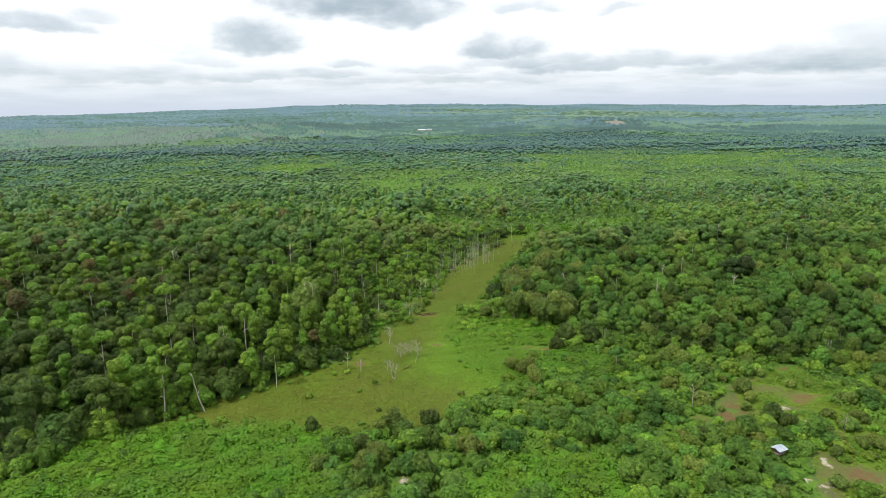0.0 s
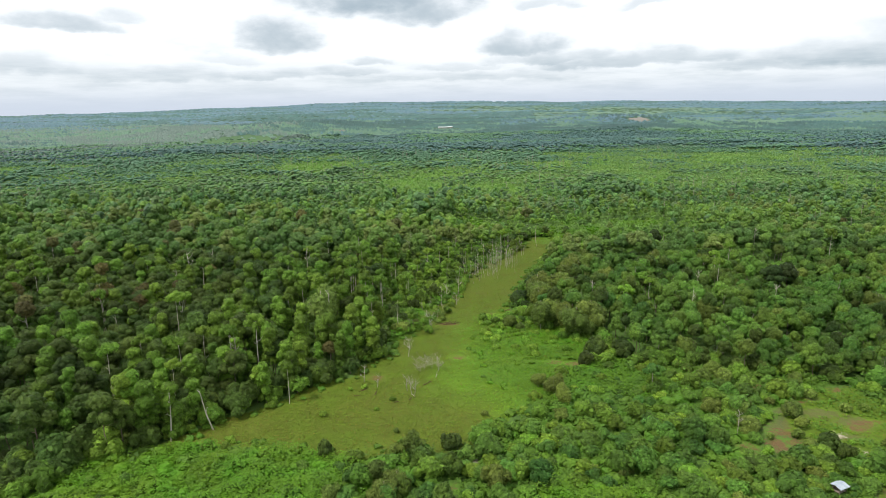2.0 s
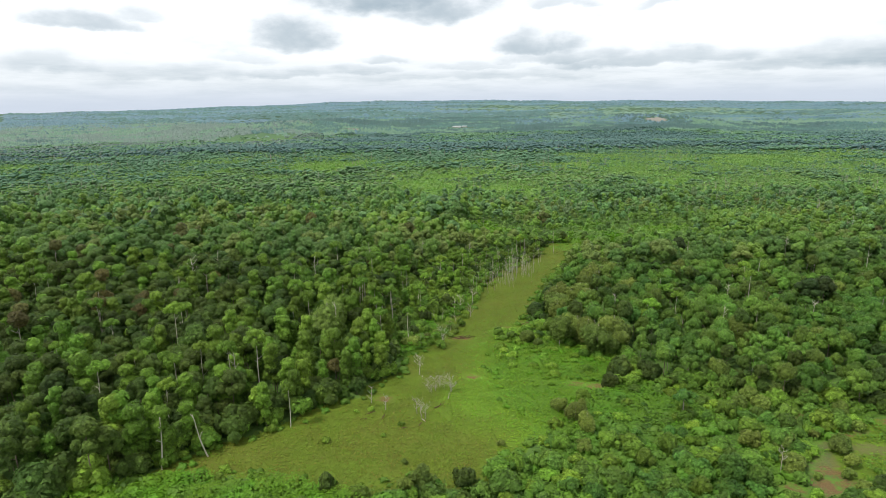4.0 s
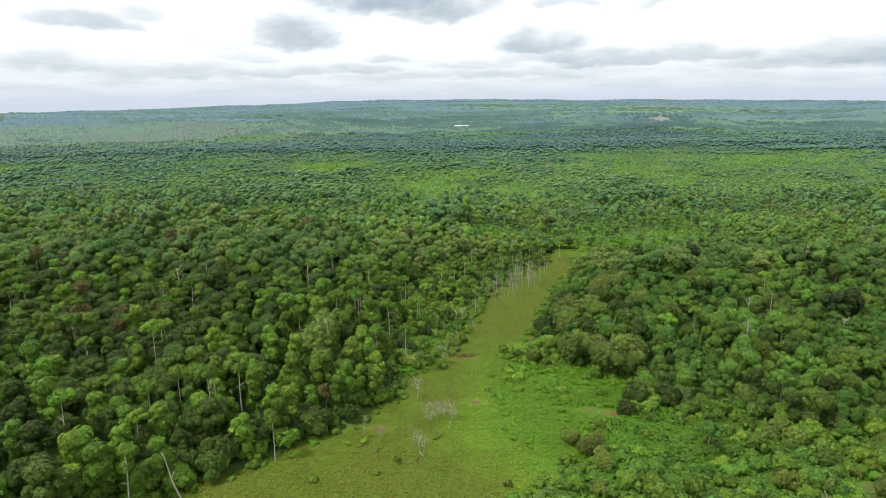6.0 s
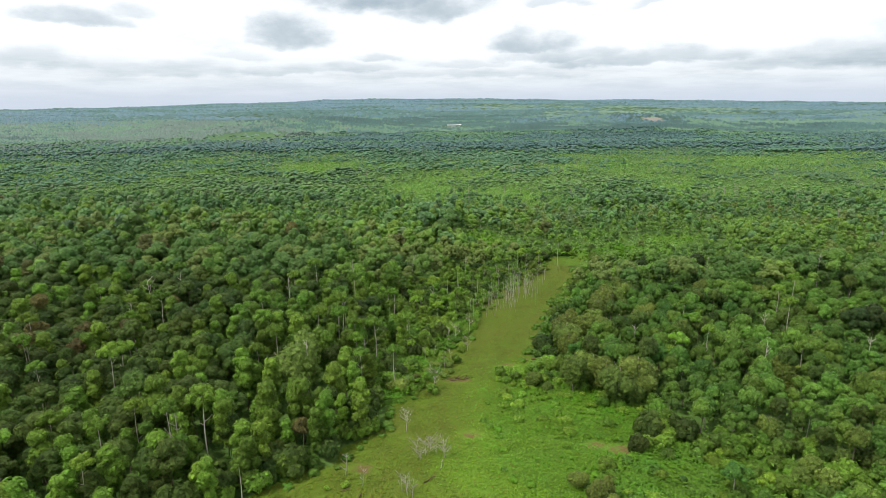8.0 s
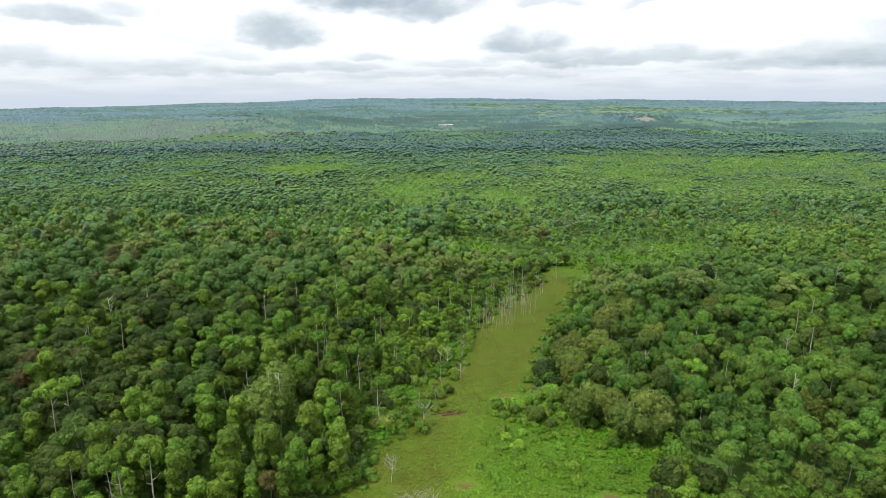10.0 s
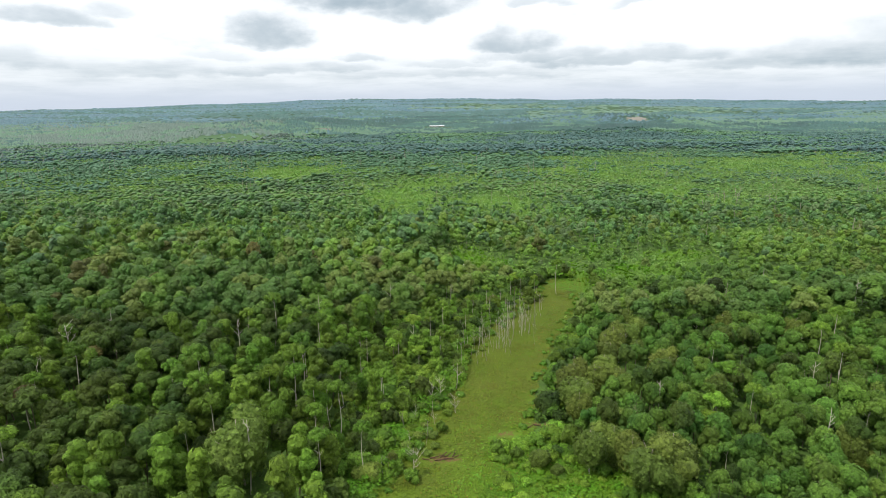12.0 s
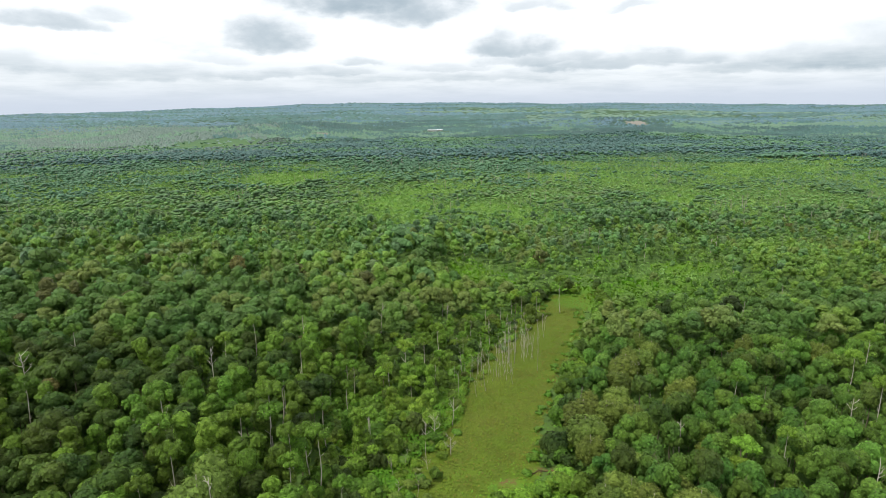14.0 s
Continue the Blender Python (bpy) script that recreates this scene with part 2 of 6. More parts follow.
FAR_E = leaf_material("hazed_darkest_leaves", (0.0296, 0.0844, 0.085), (0.0344, 0.0969, 0.0897), (0.046, 0.121, 0.0913), gloss=0.7, patch=0.004, crown=0.03, even=1.0, relief=0.5)
FAR_B = leaf_material("hazed_light_leaves", (0.0896, 0.185, 0.125), (0.106, 0.208, 0.132), (0.135, 0.26, 0.139), gloss=0.7, patch=0.004, crown=0.03, even=1.0, relief=0.5)
FAR_C = leaf_material("hazed_pale_leaves", (0.0994, 0.16, 0.13), (0.113, 0.172, 0.141), (0.14, 0.202, 0.161), gloss=0.7, patch=0.006, crown=0.03, even=1.0, relief=0.5)
FAR_D = leaf_material("hazed_plateau_leaves", (0.072, 0.16, 0.205), (0.081, 0.171, 0.211), (0.099, 0.203, 0.211), gloss=0.8, patch=0.002, crown=0.01, even=1.0, relief=0.9)
BARK = plain_material("brown_bark", (0.13, 0.1, 0.07), (0.2, 0.16, 0.115), 3.0, bump=0.02, vertical=0.3)
ROT_WOOD = plain_material("dark_rotten_wood", (0.05, 0.022, 0.012), (0.085, 0.036, 0.02), 2.0, bump=0.02)
PALE_BARK = plain_material("bleached_bark", (0.36, 0.33, 0.27), (0.48, 0.44, 0.37), 3.0, bump=0.01, vertical=0.3)
GREY_BARK = plain_material("grey_dead_wood", (0.3, 0.27, 0.23), (0.4, 0.36, 0.31), 3.0, bump=0.01, vertical=0.3)
# bare tan soil of the far fields, its colour greyed by painted haze
TAN_SOIL = plain_material("hazed_tan_soil", (0.19, 0.175, 0.145), (0.26, 0.235, 0.2), 0.5, bump=0.05)
PALE_SAND = plain_material("pale_sand", (0.5, 0.47, 0.4), (0.6, 0.57, 0.5), 0.8, bump=0.03)
ROOF_METAL = plain_material("weathered_zinc", (0.26, 0.31, 0.36), (0.4, 0.45, 0.5), 1.6, rough=0.6, metal=0.0)
BOARD = plain_material("grey_boards", (0.2, 0.16, 0.12), (0.28, 0.23, 0.18), 2.0, bump=0.01)
WHITE_ROOF = plain_material("white_painted_roof", (0.78, 0.79, 0.8), (0.7, 0.72, 0.74), 0.05, rough=0.5)
WHITE_WALL = plain_material("white_painted_wall", (0.6, 0.6, 0.58), (0.52, 0.52, 0.5), 0.1)


def ground_material():
    m, t, b = nodes_of("grassy_ground")
    geo = t.nodes.new("ShaderNodeNewGeometry")
    pos = geo.outputs["Position"]
    att = t.nodes.new("ShaderNodeAttribute")
    att.attribute_name = "cover"
    sep = t.nodes.new("ShaderNodeSeparateColor")
    t.links.new(att.outputs["Color"], sep.inputs[0])
    big, mid, fine = noise_node(t, 0.03, 4, 0.6, pos), noise_node(t, 0.22, 5, 0.65, pos), noise_node(t, 3.4, 4, 0.7, pos)

    def soft(channel):
        s = t.nodes.new("ShaderNodeMath")
        s.operation = "ADD"
        t.links.new(channel, s.inputs[0])
        t.links.new(spread(t, mid.outputs["Fac"], 0.3, 0.7, -0.2, 0.2), s.inputs[1])
        return spread(t, s.outputs[0], 0.4, 0.6, 0, 1)

    floor = blend(t, spread(t, mid.outputs["Fac"], 0.35, 0.65, 0, 1), (0.066, 0.122, 0.028), (0.09, 0.16, 0.034))
    grass = blend(t, spread(t, mid.outputs["Fac"], 0.38, 0.62, 0, 1), (0.09, 0.12, 0.015), (0.105, 0.165, 0.016))
    grass = blend(t, spread(t, fine.outputs["Fac"], 0.45, 0.75, 0, 0.4), grass, (0.08, 0.13, 0.016))
    grass = blend(t, spread(t, big.outputs["Fac"], 0.46, 0.66, 0, 0.6), grass, (0.12, 0.122, 0.022))
    lush = blend(t, spread(t, mid.outputs["Fac"], 0.35, 0.65, 0, 1), (0.094, 0.18, 0.016), (0.12, 0.222, 0.018))
    grass = blend(t, spread(t, att.outputs["Alpha"], 0, 1, 0, 0.85), grass, lush)
    fern = blend(t, spread(t, fine.outputs["Fac"], 0.35, 0.65, 0, 1), (0.075, 0.155, 0.018), (0.115, 0.225, 0.022))
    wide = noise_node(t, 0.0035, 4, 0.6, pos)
    # distant ground: air haze put into the colour as a blue-green shift
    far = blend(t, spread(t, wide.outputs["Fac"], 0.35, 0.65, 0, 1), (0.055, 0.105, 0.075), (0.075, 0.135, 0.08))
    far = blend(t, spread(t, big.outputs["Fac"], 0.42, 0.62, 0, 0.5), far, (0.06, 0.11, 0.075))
    c = blend(t, soft(sep.outputs[0]), floor, grass)
    c = blend(t, soft(sep.outputs[1]), c, fern)
    # third cover channel blends in the hazed distant colour
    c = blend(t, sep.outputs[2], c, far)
    wear = t.nodes.new("ShaderNodeAttribute")
    wear.attribute_name = "wear"
    bare = t.nodes.new("ShaderNodeSeparateColor")
    t.links.new(wear.outputs["Color"], bare.inputs[0])
    rag = noise_node(t, 0.9, 5, 0.7, pos)

    def worn(channel, amount):
        s = t.nodes.new("ShaderNodeMath")
        s.operation = "ADD"
        t.links.new(channel, s.inputs[0])
        t.links.new(spread(t, rag.outputs["Fac"], 0.25, 0.75, -0.42, 0.42), s.inputs[1])
        return spread(t, s.outputs[0], 0.55, 0.85, 0, amount)

    tan = blend(t, spread(t, fine.outputs["Fac"], 0.35, 0.65, 0, 1), (0.08, 0.064, 0.03), (0.15, 0.118, 0.066))
    red = blend(t, spread(t, fine.outputs["Fac"], 0.35, 0.65, 0, 1), (0.1, 0.058, 0.026), (0.185, 0.108, 0.055))
    sand = blend(t, spread(t, fine.outputs["Fac"], 0.35, 0.65, 0, 1), (0.34, 0.29, 0.215), (0.5, 0.45, 0.37))
    c = blend(t, worn(bare.outputs[0], 0.62), c, tan)
    c = blend(t, worn(bare.outputs[2], 0.85), c, red)
    c = blend(t, worn(bare.outputs[1], 0.95), c, sand)
    t.links.new(c, b.inputs["Base Color"])
    b.inputs["Roughness"].default_value = 0.8
    b.inputs["Specular IOR Level"].default_value = 0.12
    bn = t.nodes.new("ShaderNodeBump")
    bn.inputs["Strength"].default_value, bn.inputs["Distance"].default_value = 1.0, 0.15
    t.links.new(fine.outputs["Fac"], bn.inputs["Height"])
    t.links.new(bn.outputs[0], b.inputs["Normal"])
    return m


GROUND = ground_material()


# ---- plan ----
def lattice(ix, iy, seed):
    h = (ix.astype(np.int64) * 374761393 + iy.astype(np.int64) * 668265263 + seed * 974711) & 0x7FFFFFFF
    h = ((h ^ (h >> 13)) * 1274126177) & 0x7FFFFFFF
    return ((h ^ (h >> 16)) & 0xFFFF) / 65535.0


def value_noise(x, y, seed=0, octaves=3):
    """Smooth noise from 0 to 1 over the plan, one cycle per unit."""
    x, y = np.asarray(x, float), np.asarray(y, float)
    total, amp, norm = np.zeros_like(x), 1.0, 0.0
    for o in range(octaves):
        ix, iy = np.floor(x), np.floor(y)
        fx, fy = x - ix, y - iy
        fx, fy = fx * fx * (3 - 2 * fx), fy * fy * (3 - 2 * fy)
        a, b = lattice(ix, iy, seed + o), lattice(ix + 1, iy, seed + o)
        c, d = lattice(ix, iy + 1, seed + o), lattice(ix + 1, iy + 1, seed + o)
        total += amp * ((a * (1 - fx) + b * fx) * (1 - fy) + (c * (1 - fx) + d * fx) * fy)
        norm += amp
        amp, x, y = amp * 0.5, x * 2.03, y * 2.03
    return total / norm


def inside(poly, x, y):
    x, y = np.asarray(x, float), np.asarray(y, float)
    hit = np.zeros(x.shape, bool)
    for (x0, y0), (x1, y1) in zip(poly, poly[1:] + poly[:1]):
        if y0 != y1:
            cross = ((y0 > y) != (y1 > y)) & (x < (x1 - x0) * (y - y0) / (y1 - y0) + x0)
            hit ^= cross
    return hit


MEADOW = [(-62, 117), (-54, 124.5), (-44, 133.5), (-35, 143), (-27, 150), (-22, 159), (-16, 176), (-14, 190), (-10, 199), (-4, 206), (-3, 219), (-1, 232), (7, 244), (13, 256),
          (25, 281), (36, 297), (51, 300), (47, 284), (39, 265), (31, 246), (24, 228), (19, 213), (15, 200), (14, 189), (22, 183), (32, 176), (35, 161),
          (28, 150), (20, 145), (15, 134), (10, 128), (4, 120), (0, 115), (-11, 116), (-22, 113), (-29, 114), (-40, 117), (-48, 116)]
FERN_EAST = [(5, 187), (13, 188), (24, 184), (32, 177), (37, 167), (40, 157), (47, 151), (49, 143), (44, 136), (29, 139), (21, 139), (14, 133), (7, 140), (3, 150), (1, 166)]
FERN_SW = [(-100, 86), (-78, 100), (-71, 112), (-61, 116.5), (-54, 116), (-45, 116), (-38, 118), (-22, 112), (-17, 107), (-20, 99), (-21, -60), (-130, -60)]
FERN_S = [(1, 92), (5, 99), (10, 104), (17, 106), (26, 103), (30, 94), (36, -60), (-4, -60)]
THICKET_W = [(-14, 172), (-10, 189), (-5, 202), (1, 217), (6, 240), (12, 256), (20, 268), (6, 274), (-10, 264), (-24, 246), (-29, 222), (-28, 198), (-28, 180), (-22, 168)]
YARD = [(61, 121), (64, 128), (74, 138), (85, 140), (90, 130), (86, 115), (98, 100), (94, 60), (60, 60), (64, 97), (69, 106), (70, 115)]
SCRUB_SE = [(-24, 113), (0, 114), (5, 119), (12, 128), (22, 146), (32, 152), (50, 152), (66, 146), (90, 142), (120, 118), (130, -60), (-24, -60)]


def wobble(x, y, by=2.5):
    return x + (value_noise(x / 7, y / 7, 5) - 0.5) * 2 * by, y + (value_noise(x / 7, y / 7, 9) - 0.5) * 2 * by


def lushness(x, y):
    """0 on the dry olive side of the meadow to 1 on its fresh green side."""
    line = np.interp(y, (112, 135, 150, 166, 181, 200, 215, 235), (8, 0, -4, 0, 3, 14, 30, 60))
    return np.clip((x - line) / 11 + 0.5 + 1.1 * (value_noise(x / 9, y / 9, 29, 3) - 0.5) + 0.35 * np.exp(-((x + 4) / 16) ** 2 - ((y - 152) / 16) ** 2), 0, np.where(x > 50, 0.5, 1.0))


# bare ground: x, y, half sizes
TAN_SPOTS = [(60.3, 122.5, 4, 2.5), (67, 97, 5, 5), (71, 95, 5, 5), (57, 115.5, 3, 3.5), (62, 125, 4, 2), (65, 129, 3.5, 2), (71, 119, 6, 1.6), (67.5, 101, 2.2, 4), (71, 97, 3, 3), (64.5, 96, 2.6, 4), (62, 92, 2.6, 4), (74, 134, 3, 1.6), (78, 125, 3.5, 1.8), (80, 107, 4, 2.5), (72, 128, 7, 2.6), (76, 124.5, 5, 2.2),
             (-0.3, 111.8, 2.2, 1.2), (-8.4, 97.6, 2.2, 2.8), (-4.3, 104.5, 1.5, 1.8), (61, 86, 4, 4), (73, 92, 4, 3)]
SAND_SPOTS = [(70.5, 119.8, 2.6, 1.4), (62.2, 93.1, 1.1, 2.8), (59.1, 94.4, 1.9, 1.0), (66.5, 99.5, 1.0, 2.4), (73.8, 135.2, 1.2, 0.7), (79.4, 135.3, 1.3, 0.5), (71.5, 130.2, 1.6, 0.7), (72, 113.6, 0.7, 0.6), (55.1, 99.4, 1.2, 0.8), (71.4, 114.5, 0.8, 1.2), (-0.3, 112, 1.4, 0.8), (-8.4, 97.8, 1.2, 1.8), (61.5, 87, 1.0, 2.2)]
RED_SPOTS = [(-5, 182, 4.6, 1.7), (14.5, 193.5, 2.6, 1.4), (18.5, 193.8, 2.6, 1.2), (27, 153, 4.2, 2.0), (22, 154.5, 3.2, 1.7), (57.5, 116.5, 2.8, 4.2), (60.4, 121.2, 3.8, 2.0), (70, 95, 3, 4), (76, 122, 3, 2), (79, 124, 4.2, 1.8), (-22, 146, 3, 1.8), (-4.3, 104.3, 1.6, 1.4), (39, 112, 1.5, 2.4),
             (-2, 158, 3, 1.6), (8, 190, 3, 1.5), (64.6, 140.4, 3.2, 1.8), (51.2, 115.6, 2.2, 2.6), (53.5, 110.8, 2.6, 1.8), (70, 132.7, 3.2, 1.4), (82, 138, 2.6, 1.8), (61.5, 117.5, 3.0, 2.0)]


def bareness(spots, x, y):
    w = np.zeros(np.shape(x))
    for cx, cy, rx, ry in spots:
        w = np.maximum(w, np.exp(-(((x - cx) / rx) ** 2 + ((y - cy) / ry) ** 2) * 0.8))
    return w


def bearing(x, y):
    return np.degrees(np.arctan2(x, np.maximum(y, 1e-3)))


def height(x, y):
    """The lie of the land: a flat valley floor, rolling country beyond a kilometre, a long plateau on the skyline."""
    x, y = np.asarray(x, float), np.asarray(y, float)
    d = np.hypot(x, y)
    near = (value_noise(x / 23, y / 23, 3) - 0.5) * 0.9
    a = bearing(x, y)
    top = 46 + 56 * np.exp(-((a + 5) / np.where(a < -5, 22.0, 30.0)) ** 2)
    k = np.clip((d - 1500) / 3100, 0, 1.15)
    roll = np.clip((d - 700) / 900, 0, 1) * (value_noise(x / 420, y / 380, 21, 2) - 0.5) * 24
    hill = 20 * np.exp(-(((x + 620) / 330) ** 2 + ((y - 1650) / 200) ** 2)) + 8 * np.exp(-(((x - 410) / 210) ** 2 + ((y - 1350) / 110) ** 2)) + 14 * np.exp(-(((x + 330) / 180) ** 2 + ((y - 1760) / 120) ** 2)) + 24 * np.exp(-(((x - 560) / 230) ** 2 + ((y - 1880) / 130) ** 2))
    ridge = top * np.where(k < 1, k ** 1.25, 1.0 - (k - 1) * 2)
    return near + roll + hill + np.where(y > 0, ridge, 0)


def spot(x, y, cx, cy, rx, ry):
    return np.exp(-(((x - cx) / rx) ** 2 + ((y - cy) / ry) ** 2))


# fresh green glades beyond the head of the meadow
GLADES = [(6, 323, 12, 20), (50, 294, 14, 14), (66, 296, 15, 12), (44, 306, 8, 10), (21, 314, 6, 8), (62, 338, 10, 8), (-42, 345, 14, 8), (98, 330, 16, 8)]


def glade(x, y):
    w = np.zeros(np.shape(x))
    for g in GLADES:
        w = np.maximum(w, spot(x, y, *g))
    return w


# lighter openings and dark closed stands of the plain: centre, half sizes, weight
OPENINGS = [(-165, 701, 55, 85, 0.75), (-317, 471, 40, 50, 0.5), (-135, 372, 20, 20, 0.6), (-52, 507, 42, 85, 0.6), (-8, 572, 34, 60, 0.6), (171, 422, 22, 34, 0.9), (167, 525, 36, 40, 0.55),
            (55, 450, 36, 36, 0.45), (400, 767, 150, 80, 0.55), (3, 312, 9, 10, 0.6), (48, 288, 16, 9, 0.6), (330, 640, 200, 70, 0.3), (150, 360, 60, 20, 0.3), (-240, 560, 60, 60, 0.3)]
CLOSED = [(-80, 180, 110, 90, -0.6), (120, 200, 120, 60, -0.5), (0, 1000, 700, 150, -0.55), (-250, 400, 90, 60, -0.35), (108, 404, 30, 60, -0.7), (43, 369, 40, 28, -0.7), (-100, 420, 60, 40, -0.3),
          (504, 891, 90, 50, -0.7), (230, 470, 40, 40, -0.4)]


def openness(x, y):
    """0 closed forest to 1 open low growth, beyond the meadow."""
    o = 1.5 * (value_noise(x / 75, y / 60, 31, 3) - 0.38) + 0.7 * (value_noise(x / 21, y / 24, 33, 2) - 0.5)
    for cx, cy, rx, ry, by in OPENINGS + CLOSED:
        o = o + by * spot(x, y, cx, cy, rx, ry)
    return np.clip(np.maximum(o, 1.1 * glade(x, y)), 0, 1)


# far cover: centre, half sizes
FIELD_BRIGHT = (-455, 1290, 115, 120)
SOIL_FAR = [(-283, 1500, 40, 24), (550, 1775, 44, 45)]


def pale_country(x, y):
    a, d = bearing(x, y), np.hypot(x, y)
    n = value_noise(x / 160, y / 220, 41, 3)
    j = value_noise(x / 14, y / 14, 47, 2) - 0.5
    return (a < -13 + (n - 0.5) * 10 + j * 16) & (d > 1160 + (n - 0.5) * 300 + j * 300 + (lattice(np.floor(x * 3), np.floor(y * 3), 5) - 0.5) * 200) & (d < 2600 + j * 900) & (n > 0.27 + j * 0.3)


def plantation(x, y):
    a, d = bearing(x, y), np.hypot(x, y)
    n = value_noise(x / 240, y / 160, 43, 3)
    return ((a > 8) & (d > 1950) & (d < 3400) & (n > 0.38)) | ((a > 13) & (d > 560) & (d < 840) & (n > 0.35)) | ((np.abs(a - 4) < 7) & (d > 3000) & (d < 3800) & (n > 0.45))


def old_growth(x, y):
    """Height of the stand: 1 in the old forest by the meadow, less in the regrowth of the plain."""
    west = np.clip((0.15 * (y - 200) - x) / 30, 0, 1)
    start = 225 + 105 * west + 60 * (value_noise(x / 50, y / 50, 97, 2) - 0.5)
    return 1 - 0.38 * np.clip((y - start) / 80, 0, 1)


# ---- mesh tools ----
def mesh_from(name, verts, faces, mats, index=None, smooth=False):
    """A mesh from arrays: verts (n, 3) and triangles (m, 3)."""
    verts, faces = np.asarray(verts, np.float32), np.asarray(faces, np.int32)
    me = bpy.data.meshes.new(name)
    me.vertices.add(len(verts))
    me.vertices.foreach_set("co", verts.ravel())
    me.loops.add(faces.size)
    me.loops.foreach_set("vertex_index", faces.ravel())
    me.polygons.add(len(faces))
    k = faces.shape[1]
    me.polygons.foreach_set("loop_start", np.arange(0, faces.size, k, dtype=np.int32))
    for m in mats:
        me.materials.append(m)
    if index is not None:
        me.polygons.foreach_set("material_index", np.asarray(index, np.int32))
    me.polygons.foreach_set("use_smooth", np.full(len(faces), smooth))
    me.update(calc_edges=True)
    return me


class Heap:
    """Collects vertices and triangles."""

    def __init__(self):
        self.v, self.f, self.n = [], [], 0

    def add(self, v, f):
        self.v.append(np.asarray(v, float))
        self.f.append(np.asarray(f, int) + self.n)
        self.n += len(v)

    def arrays(self):
        return np.concatenate(self.v), np.concatenate(self.f)


def ball_template():
    bm = bmesh.new()
    bmesh.ops.create_icosphere(bm, subdivisions=1, radius=1)
    v = np.array([p.co[:] for p in bm.verts])
    f = np.array([[p.index for p in q.verts] for q in bm.faces])
    bm.free()
    return v, f


BALL_V, BALL_F = ball_template()


def unit(v):
    return v / np.maximum(np.linalg.norm(v, axis=-1, keepdims=True), 1e-9)


def leaf_quads(p, n, size, rng, narrow=0.62, three=False):
    """Leaves at p facing n: bent lozenges, or triangles."""
    k = len(p)
    side = unit(np.cross(n, rng.normal(size=(k, 3))))
    up = np.cross(n, side)
    s = (size * rng.uniform(0.65, 1.35, k))[:, None]
    a, b = p - up * s * 0.5, p + up * s * 0.5
    l, r = p - side * s * 0.5 * narrow - n * s * 0.08, p + side * s * 0.5 * narrow - n * s * 0.08
    if three:
        v = np.stack([a - side * s * 0.3, a + side * s * 0.3 + up * s * 0.1, b], 1).reshape(-1, 3)
        f = np.arange(3 * k).reshape(-1, 3)
    else:
        v = np.stack([a, r, b, l], 1).reshape(-1, 3)
        base = 4 * np.arange(k)[:, None]
        f = np.concatenate([base + np.array([[0, 1, 2]]), base + np.array([[0, 2, 3]])])
    return v, f


def octa_template():
    v = np.array([(1, 0, 0), (0, 1, 0), (-1, 0, 0), (0, -1, 0), (0, 0, 1), (0, 0, -1)], float)
    return v, np.array([(0, 1, 4), (1, 2, 4), (2, 3, 4), (3, 0, 4), (1, 0, 5), (2, 1, 5), (3, 2, 5), (0, 3, 5)])


OCTA_V, OCTA_F = octa_template()


def twist(rng, v):
    """The template turned at random."""
    q = unit(rng.normal(size=(3, 3)))
    q[1] = unit(q[1] - q[0] * (q[0] @ q[1]))
    q[2] = np.cross(q[0], q[1])
    return v @ q


def lump_spots(rng, puffs, lump, low):
    """Places of the leafy lumps that cover a heap of clumps: points spread evenly over its outside, and the way out at each."""
    d = unit(rng.normal(size=(900, 3)))
    w = puffs[:, 3] ** 2
    pick = rng.choice(len(puffs), 900, p=w / w.sum())
    r = puffs[pick][:, [3, 3, 4]]
    p = puffs[pick, :3] + d * r * rng.uniform(0.8, 1.08, (900, 1))
    ok = d[:, 2] > low
    for q in puffs:
        ok &= (((p - q[:3]) / q[[3, 3, 4]]) ** 2).sum(1) > 0.6
    p, d = p[ok], unit(d / r * r[:, :1])[ok]
    kept = []
    for i in range(len(p)):
        if all(((p[i] - p[j]) ** 2).sum() > (0.95 * lump) ** 2 for j in kept):
            kept.append(i)
    return p[kept], d[kept]


